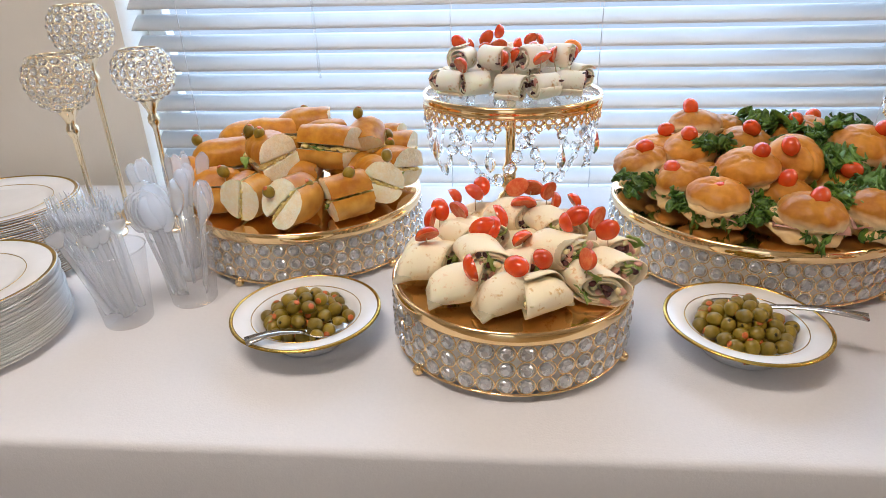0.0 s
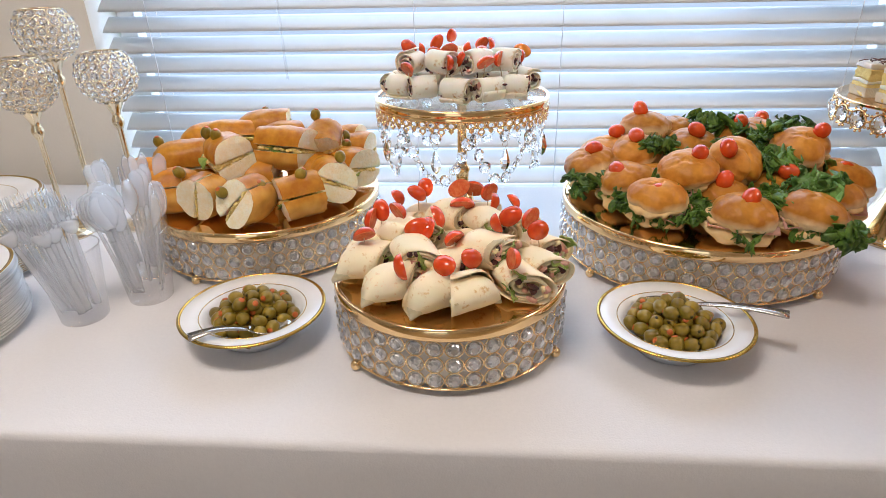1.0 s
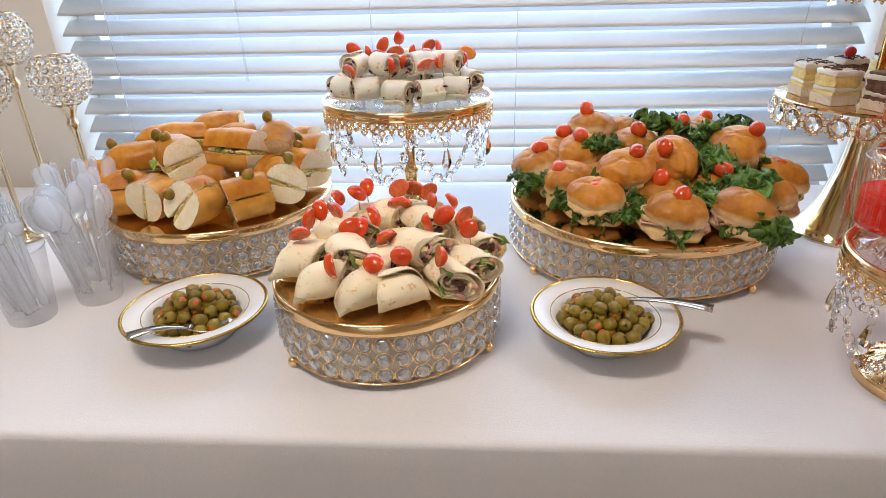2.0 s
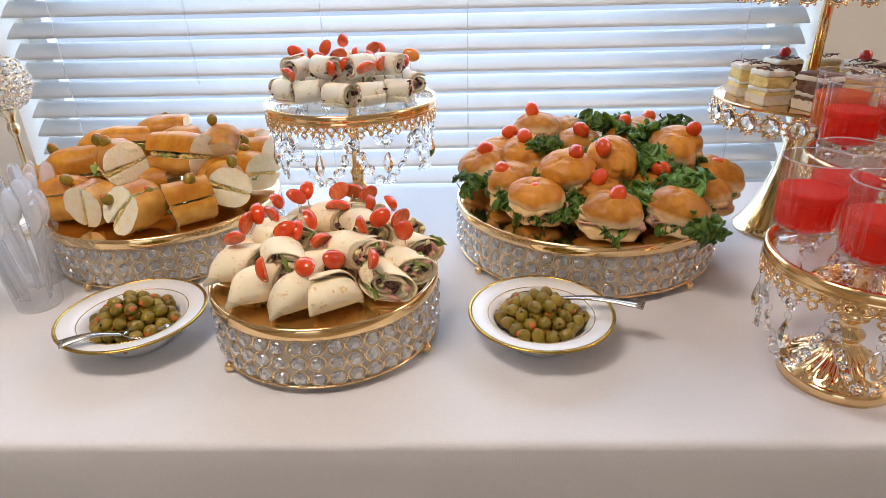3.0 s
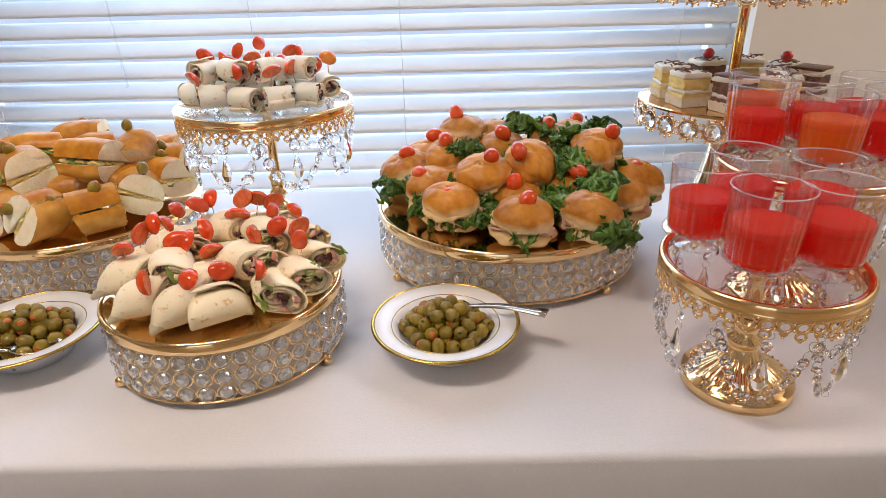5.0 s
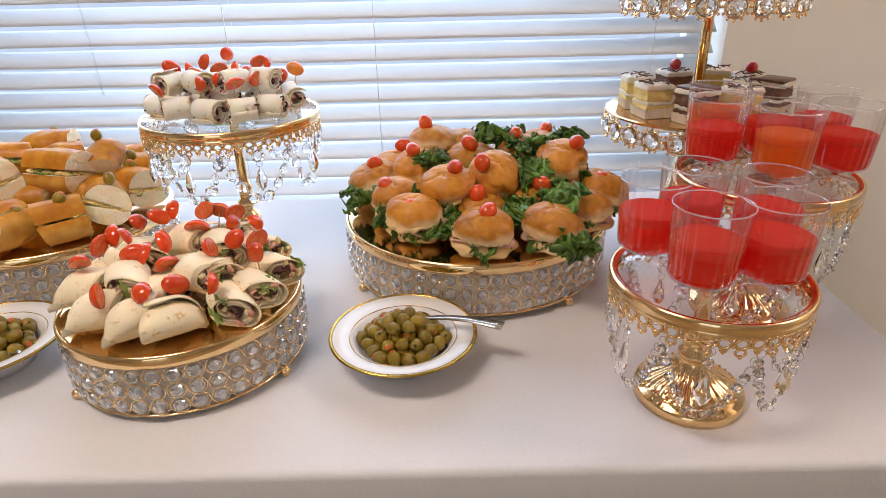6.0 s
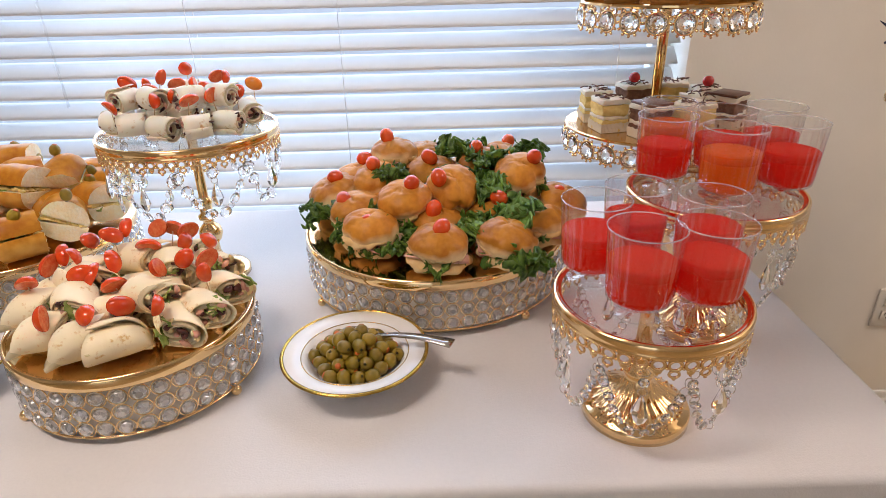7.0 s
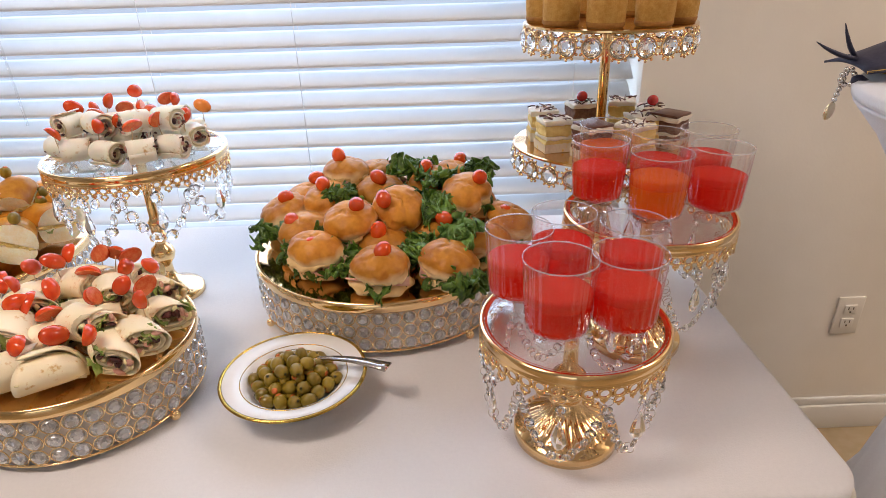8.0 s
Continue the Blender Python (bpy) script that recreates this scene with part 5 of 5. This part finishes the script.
for me in (shell_me, rim_me, *drink_me.values(), *foam_band_me.values()):
    me.transform(Matrix.Diagonal((0.90, 0.90, 1, 1)))
NEAR = [(0.799, 0.672), (0.873, 0.678), (0.768, 0.752), (0.828, 0.792), (0.902, 0.756)]
FAR = [(0.905, 0.930), (0.966, 0.862), (1.052, 0.880), (0.935, 1.012), (0.996, 0.955), (1.072, 0.968)]
for i, (x, y) in enumerate(NEAR):
    t = thing("punch_cup", pose(x, y, 0.9195, 0, 0, i * 33), "clear plastic footed cup of red punch", "cup", "punch cups")
    part("cup", shell_me, None, t, "clear fluted plastic")
    part("rim", rim_me, None, t)
    part("punch", drink_me["red"], None, t, "red punch")
    part("foam", foam_band_me["red"], None, t)
for i, (x, y) in enumerate(FAR):
    key = "orange" if i in (1, 3) else "red"
    t = thing("punch_cup", pose(x, y, 0.9675, 0, 0, i * 33), "clear plastic footed cup of %s punch" % key, "cup", "punch cups")
    part("cup", shell_me, None, t, "clear fluted plastic")
    part("rim", rim_me, None, t)
    part("punch", drink_me[key], None, t, key + " punch")
    part("foam", foam_band_me[key], None, t)

# ---- desserts on the tiered stand ----


def cake(x, y, z, turn, chocolate, topping, seed, w=0.048, h=0.052):
    rnd = random.Random(seed)
    t = thing("cake_slice", pose(x, y, z, 0, 0, turn), "square %s layer cake in a paper case" % ("chocolate" if chocolate else "vanilla"), "cake", "cakes on the tiered stand")
    s = w / 2
    bm = B()
    n = 40
    rows = []
    for zz, k in ((0.0, 0.97), (0.0005, 0.985), (h * 0.30, 1.04)):
        row = []
        for i in range(n * 4):
            u = (i % n) / n * 2 - 1
            pts = ((u, -1), (1, u), (-u, 1), (-1, -u))[i // n]
            q = k + (0.018 if i % 2 else -0.006)
            row.append(bm.verts.new((pts[0] * s * q, pts[1] * s * q, zz + (0.002 * noise.noise(Vector((i * 0.2, 0, seed))) if zz > 0.01 else 0))))
        rows.append(row)
    grid_faces(bm, rows, closed_v=True)
    bm.faces.new(rows[0][::-1])
    part("paper_case", bm, PAPER, t, "pleated paper case", smooth=False)
    z0 = 0.0012
    for i, (th, mt, name, grow) in enumerate(((h * 0.38, DARK_SPONGE if chocolate else SPONGE, "sponge", 0.96), (h * 0.10, CREAM, "cream_layer", 0.975), (h * 0.36, DARK_SPONGE if chocolate else SPONGE, "sponge", 0.955), (h * 0.16, CREAM, "frosting", 0.985))):
        bm = B()
        box(bm, -s * grow, s * grow, -s * grow, s * grow, z0, z0 + th, 0.0014)
        bmesh.ops.subdivide_edges(bm, edges=[e for e in bm.edges if e.calc_length() > 0.01], cuts=5, use_grid_fill=True)
        for v in bm.verts:
            v.co += Vector((noise.noise(v.co * 120 + Vector((seed, 0, 0))), noise.noise(v.co * 120 + Vector((0, seed, 5))), 0.7 * noise.noise(v.co * 90 + Vector((7, seed, 0))))) * 0.0040
        part(name, bm, mt, t)
        z0 += th
    for i in range(14 if topping != "slab" else 0):
        bm = B()
        p = Vector((rnd.uniform(-0.8, 0.8) * s, rnd.uniform(-0.8, 0.8) * s, z0 + 0.0012))
        d = Euler((rnd.uniform(-0.3, 0.3), rnd.uniform(-0.3, 0.3), rnd.uniform(0, 6.28))).to_matrix() @ Vector((rnd.uniform(0.004, 0.010), 0, 0))
        tube(bm, [p - d, p + Vector((0, 0, 0.0014)), p + d], 0.0011, 5)
        part("chocolate_shaving", bm, CHOCOLATE, t, "dark chocolate")
    if topping == "slab":
        bm = B()
        box(bm, -s * 0.97, s * 0.97, -s * 0.97, s * 0.97, z0 - 0.001, z0 + 0.0035, 0.0012)
        part("chocolate_glaze", bm, CHOCOLATE, t, "dark chocolate")
    if topping == "cherry":
        bm = B()
        blob(bm, 0.0098, 0.0098, 0.0095, 16, 10, 0.05, 80, seed, Matrix.Translation((0, 0, z0 + 0.0095)))
        part("cherry", bm, BERRY, t, "glossy red cherry")


PLATE1, PLATE2 = TABLE + 0.2505, TABLE + 0.4505
for i, (x, y, turn, choc, top) in enumerate([(0.878, 1.120, 12, False, "shavings"), (0.930, 1.068, 22, True, "slab"), (0.872, 1.190, 0, False, "shavings"), (0.952, 1.236, 10, True, "cherry"), (1.030, 1.245, -15, False, "shavings"),
                                             (1.030, 1.130, 8, False, "none"), (1.065, 1.185, -10, True, "cherry"), (1.000, 1.070, 30, False, "shavings"), (1.075, 1.120, 40, True, "slab")]):
    cake(x, y, PLATE1, turn, choc, top, i + 1)
for i in range(9):
    a = 2 * math.pi * i / 9 + 0.2
    t = thing("sponge_cup_cake", pose(TIER[0] + 0.106 * math.cos(a), TIER[1] + 0.106 * math.sin(a), PLATE2, 0, 0, i * 40), "round yellow sponge cake on the upper tier", "cake", "sponge cakes")
    bm = B()
    lathe(bm, [(0.026, 0.0), (0.0275, 0.004), (0.0285, 0.022), (0.0290, 0.040), (0.0275, 0.046), (0.020, 0.049), (0.001, 0.050)], 28, flute=lambda r, z, ang: r * (1 + 0.012 * noise.noise(Vector((math.cos(ang) * 3, math.sin(ang) * 3, z * 90)))))
    part("sponge", bm, GOLDEN_SPONGE, t)
    bm = B()
    lathe(bm, [(0.0262, 0.0002), (0.0279, 0.0035), (0.0283, 0.008), (0.0270, 0.0085)], 28)
    part("browned_base", bm, BROWNED, t, "browned lower edge")

# ---- stacks of plates ----


def plate_meshes(r):
    bm = B()
    lathe(bm, [(0.001, 0.0012), (r * 0.62, 0.0012), (r * 0.64, 0.0), (r * 0.66, 0.0), (r * 0.70, 0.0042), (r * 0.985, 0.0098), (r, 0.0112), (r * 0.985, 0.0120), (r * 0.70, 0.0066), (r * 0.64, 0.0034), (r * 0.6, 0.0028), (0.001, 0.0028)], 72, cap=False)
    body = mesh_of("plate_body", bm, CHINA)
    bm = B()
    lathe(bm, [(r * 0.950, 0.0112), (r * 0.950, 0.0116), (r * 0.980, 0.0122), (r * 0.988, 0.0121), (r * 0.988, 0.0117)], 72, cap=False)
    rim = mesh_of("gilt_rim", bm, GILT)
    bm = B()
    ring(bm, r * 0.70, 0.0005, 72, 5, pose(0, 0, 0.0067))
    return body, rim, mesh_of("gilt_line", bm, GILT)


for sx, sy, r, n, step, what, gr in ((-0.672, 1.000, 0.131, 31, 0.0037, "dinner", 1), (-0.572, 0.778, 0.131, 28, 0.0031, "salad", 2)):
    body, rim, line = plate_meshes(r)
    for i in range(n):
        t = thing(what + "_plate", pose(sx + rnd.uniform(-0.0018, 0.0018), sy + rnd.uniform(-0.0018, 0.0018), TABLE + 0.0008 + i * step, rnd.uniform(-0.2, 0.2), rnd.uniform(-0.2, 0.2), rnd.uniform(0, 360)),
                  "white plate with a gold rim, in a tall stack", "plate", "stack of %s plates" % what)
        part("body", body, None, t)
        if what == "dinner" or i == n - 1:
            part("gilt_rim", rim, None, t, "gold rim band")
        if i == n - 1:
            part("gilt_line", line, None, t, "thin gold line")

# ---- tumblers of clear cutlery ----


def tumbler(x, y, label):
    t = thing("plastic_tumbler", pose(x, y, TABLE + 0.0005), label, "tumbler", "cutlery tumblers")
    bm = B()
    lathe(bm, [(0.001, 0.0), (0.031, 0.0), (0.0325, 0.002), (0.0440, 0.114)], 56, cap=False)
    part("body", bm, TUMBLER, t)
    bm = B()
    ring(bm, 0.0442, 0.0011, 56, 6, pose(0, 0, 0.1145))
    part("rim", bm, CLEAR, t)


def piece_mesh(kind):
    bm = B()
    L = 0.165

    def handle(u, v):
        w = (v - 0.5) * 2
        half = 0.0055 - 0.0025 * u
        return (half * w, 0.0010 * (1 - w * w), L * 0.68 * u)
    sheet(bm, handle, 8, 5, 0.0016)
    if kind == "fork":
        def head(u, v):
            w = (v - 0.5) * 2
            half = 0.003 + 0.0085 * min(1, u * 1.6)
            return (half * w, 0.006 * math.sin(u * 2.4), L * (0.68 + 0.14 * u))
        sheet(bm, head, 7, 5, 0.0015)
        for k in (-1.5, -0.5, 0.5, 1.5):
            tube(bm, [(k * 0.0060, 0.0042, L * 0.815), (k * 0.0062, 0.0036, L * 0.9), (k * 0.0060, 0.0058, L)], [0.0015, 0.0013, 0.0006], 5)
    elif kind == "spoon":
        def head(u, v):
            w = (v - 0.5) * 2
            half = 0.0205 * math.sqrt(max(0.03, 1 - ((u - 0.52) / 0.52) ** 2))
            return (half * w, 0.010 * (1 - w * w) * math.sin(math.pi * u), L * (0.66 + 0.34 * u))
        sheet(bm, head, 12, 9, 0.0014)
    else:
        def head(u, v):
            w = (v - 0.5) * 2
            half = (0.0045 + 0.0065 * math.sin(min(1, u * 1.25) * math.pi / 2)) * math.sqrt(max(0.05, 1 - max(0, (u - 0.75) / 0.25) ** 2))
            return (half * w, 0.0004 * w, L * (0.66 + 0.40 * u))
        sheet(bm, head, 10, 5, 0.0015)
    return mesh_of(kind, bm, CUTLERY)


for (x, y), kind, n, lean, spread, toward, label in (((-0.374, 0.840), "fork", 26, 0.20, 0.16, (-0.9, 0.0), "forks"), ((-0.303, 0.902), "spoon", 15, 0.06, 0.20, (0.1, -0.3), "spoons"), ((-0.345, 0.985), "knife", 15, 0.05, 0.17, (0.0, 0.1), "knives")):
    tumbler(x, y, "clear plastic tumbler full of clear plastic " + label)
    me = piece_mesh(kind)
    for i in range(n):
        a, rr = rnd.uniform(0, 6.28), 0.024 * math.sqrt(rnd.random())
        foot = Vector((x + rr * math.cos(a), y + rr * math.sin(a), TABLE + 0.0045))
        ax = Vector((lean * toward[0] + spread * rr / 0.024 * math.cos(a) + rnd.uniform(-0.03, 0.03), lean * toward[1] + spread * rr / 0.024 * math.sin(a) + rnd.uniform(-0.03, 0.03), 1)).normalized()
        ob = new("plastic_" + kind, me)
        ob.matrix_world = Matrix.Translation(foot) @ ax.to_track_quat("Z", "Y").to_matrix().to_4x4() @ pose(0, 0, rnd.uniform(0.010, 0.026), 0, 0, rnd.uniform(0, 360))
        tagged(ob, "clear plastic %s standing in a tumbler" % kind, kind, "clear plastic " + label)

# ---- crystal globe candle holders ----
bm = B()
facet(bm, 0.0062, 0.007, 8)
globe_stone = mesh_of("crystal", bm, CRYSTAL, smooth=False)
bm = B()
ring(bm, 0.0085, 0.0009, 14, 5)
globe_loop = mesh_of("wire_loop", bm, SILVER_GOLD)


def candle_holder(x, y, zc, R, label):
    t = thing("candle_holder", pose(x, y, TABLE), label, "candle holder", "crystal candle holders")
    h = zc - TABLE
    bm = B()
    lathe(bm, [(0.045, 0.0), (0.045, 0.004), (0.036, 0.009), (0.014, 0.014), (0.0062, 0.022), (0.0052, 0.05), (0.0052, h - R - 0.050), (0.0075, h - R - 0.046), (0.0105, h - R - 0.038), (0.0105, h - R - 0.030), (0.0072, h - R - 0.024), (0.009, h - R - 0.016), (0.018, h - R + 0.002), (0.021, h - R + 0.006)], 28)
    part("stem", bm, SILVER_GOLD, t)
    g = part("globe", (lambda b: (ring(b, R * math.sin(radians(38)), 0.0014, 40, 6, pose(0, 0, h + R * math.cos(radians(38)))), b)[1])(B()), SILVER_GOLD, t)
    for row, th in enumerate((48, 66, 84, 102, 120, 138, 154)):
        rr = R * math.sin(radians(th))
        n = max(6, round(2 * math.pi * rr / 0.0178))
        for k in range(n):
            a = 360 * (k + 0.5 * (row % 2)) / n
            m = pose(0, 0, h, 0, 0, a) @ pose(0, 0, 0, 0, th, 0) @ pose(0, 0, R)
            part("crystal", globe_stone, None, g, m=m)
            part("wire_loop", globe_loop, None, g, m=m)
    return t


candle_holder(-0.592, 1.135, 1.042, 0.0525, "short champagne gold candle holder with crystal globe")
candle_holder(-0.588, 1.225, 1.116, 0.0515, "tall champagne gold candle holder with crystal globe")
candle_holder(-0.470, 1.190, 1.045, 0.0505, "champagne gold candle holder with crystal globe beside the blind")

# ---- high table beyond, with a feathered mask ----
COCK = (1.655, 0.944)
cock = thing("cocktail_table", pose(COCK[0], COCK[1], 0), "high round table in a white stretch cover", "table")
bm = B()
lathe(bm, [(0.30, 0.0), (0.305, 0.02), (0.24, 0.12), (0.16, 0.32), (0.125, 0.50), (0.14, 0.68), (0.20, 0.88), (0.285, 1.02), (0.33, 1.072), (0.332, 1.078)], 64,
      flute=lambda r, z, a: r * (1 + (0.10 * math.cos(4 * a + 0.6) * max(0, 1 - z / 0.5)) + 0.02 * math.cos(18 * a) * (z < 1.0)))
part("stretch_cover", bm, CLOTH, cock)
bm = B()
lathe(bm, [(0.325, 1.076), (0.334, 1.080), (0.336, 1.094), (0.328, 1.100), (0.001, 1.100)], 64)
part("covered_top", bm, CLOTH, cock)
runner = thing("gold_lace_runner", pose(1.610, 1.06, 1.1045), "gold lace cloth lying on the high table", "table runner")
bm = B()
sheet(bm, lambda u, v: ((u - 0.5) * 0.34, (v - 0.5) * 0.30, 0.004 * math.sin(u * 14) * math.sin(v * 11)), 16, 12, 0.002)
part("cloth", bm, YELLOW, runner)
mask = thing("feather_mask", pose(1.446, 1.150, 1.110, 0, 0, 0), "dark blue feathered party mask with hanging beads", "mask")
bm = B()


def mask_form(u, v):
    w = (v - 0.5) * 2
    half = 0.030 + 0.040 * math.sin(math.pi * min(1.0, 0.25 + u * 0.6))
    return (-0.075 + 0.30 * u, half * w, 0.006 + 0.085 * u ** 1.4 + 0.028 * (1 - w * w) * math.sin(math.pi * min(1.0, 0.1 + u)))


sheet(bm, mask_form, 14, 9, 0.004)
part("mask_body", bm, NAVY, mask)
bm = B()
tube(bm, [mask_form(k / 12, 0.02) for k in range(13)], 0.0026, 6)
part("gold_piping", bm, YELLOW, mask, "gold braid along the edge")
for i, (x0, z0, dx, dz) in enumerate(((-0.065, 0.020, -0.075, 0.030), (-0.060, 0.024, -0.030, 0.052), (0.015, 0.060, -0.010, 0.110), (0.050, 0.080, 0.004, 0.130), (0.080, 0.095, 0.020, 0.140), (0.110, 0.100, 0.050, 0.120), (0.150, 0.110, 0.080, 0.110))):
    bm = B()
    pts = [(x0 + dx * u, -0.006 * i % 0.02 - 0.01, z0 + dz * u * (0.45 + 0.55 * u)) for u in (0, 0.2, 0.4, 0.6, 0.8, 1.0)]
    tube(bm, pts, [0.0034, 0.0042, 0.0040, 0.0034, 0.0024, 0.0006], 7)
    part("feather", bm, NAVY, mask)
for i in range(9):
    bm = B()
    blob(bm, 0.0050, 0.0050, 0.0050, 7, 5, m=Matrix.Translation((-0.080 + 0.012 * math.sin(i * 2.3), -0.022, 0.006 - 0.008 * (i % 4))))
    part("bead", bm, WIRE, mask, "silver bead")
bm = B()
blob(bm, 0.020, 0.012, 0.011, 14, 9, 0.2, 60, 2.0, Matrix.Translation((-0.058, -0.026, -0.016)) @ pose(0, 0, 0, 0, 22, 0))
part("dark_bead", bm, NAVY, mask, "large dark bead")
for i in range(6):
    bm = B()
    blob(bm, 0.0046, 0.0046, 0.0046, 7, 5, m=Matrix.Translation((-0.086 - 0.0016 * i, -0.022, 0.000 - 0.0085 * i)))
    part("bead", bm, WIRE, mask, "hanging silver bead")
bm = B()
blob(bm, 0.009, 0.003, 0.016, 10, 7, m=Matrix.Translation((-0.098, -0.022, -0.062)) @ pose(0, 0, 0, 0, 14, 0))
part("coin_pendant", bm, SILVER_GOLD, mask, "flat bronze coin pendant")

# ---- floor tiles ----
bm = B()
box(bm, 0.002, 0.418, 0.002, 0.418, -0.008, 0.0, 0.002, segments=1)
tile_me = mesh_of("tile", bm, TILE, smooth=False)
for i in range(16):
    for j in range(12):
        part("tile", tile_me, None, floor, m=pose(-3.2 + 0.42 * i - 0.06, -3.45 + 0.42 * j - 0.09, 0.0))
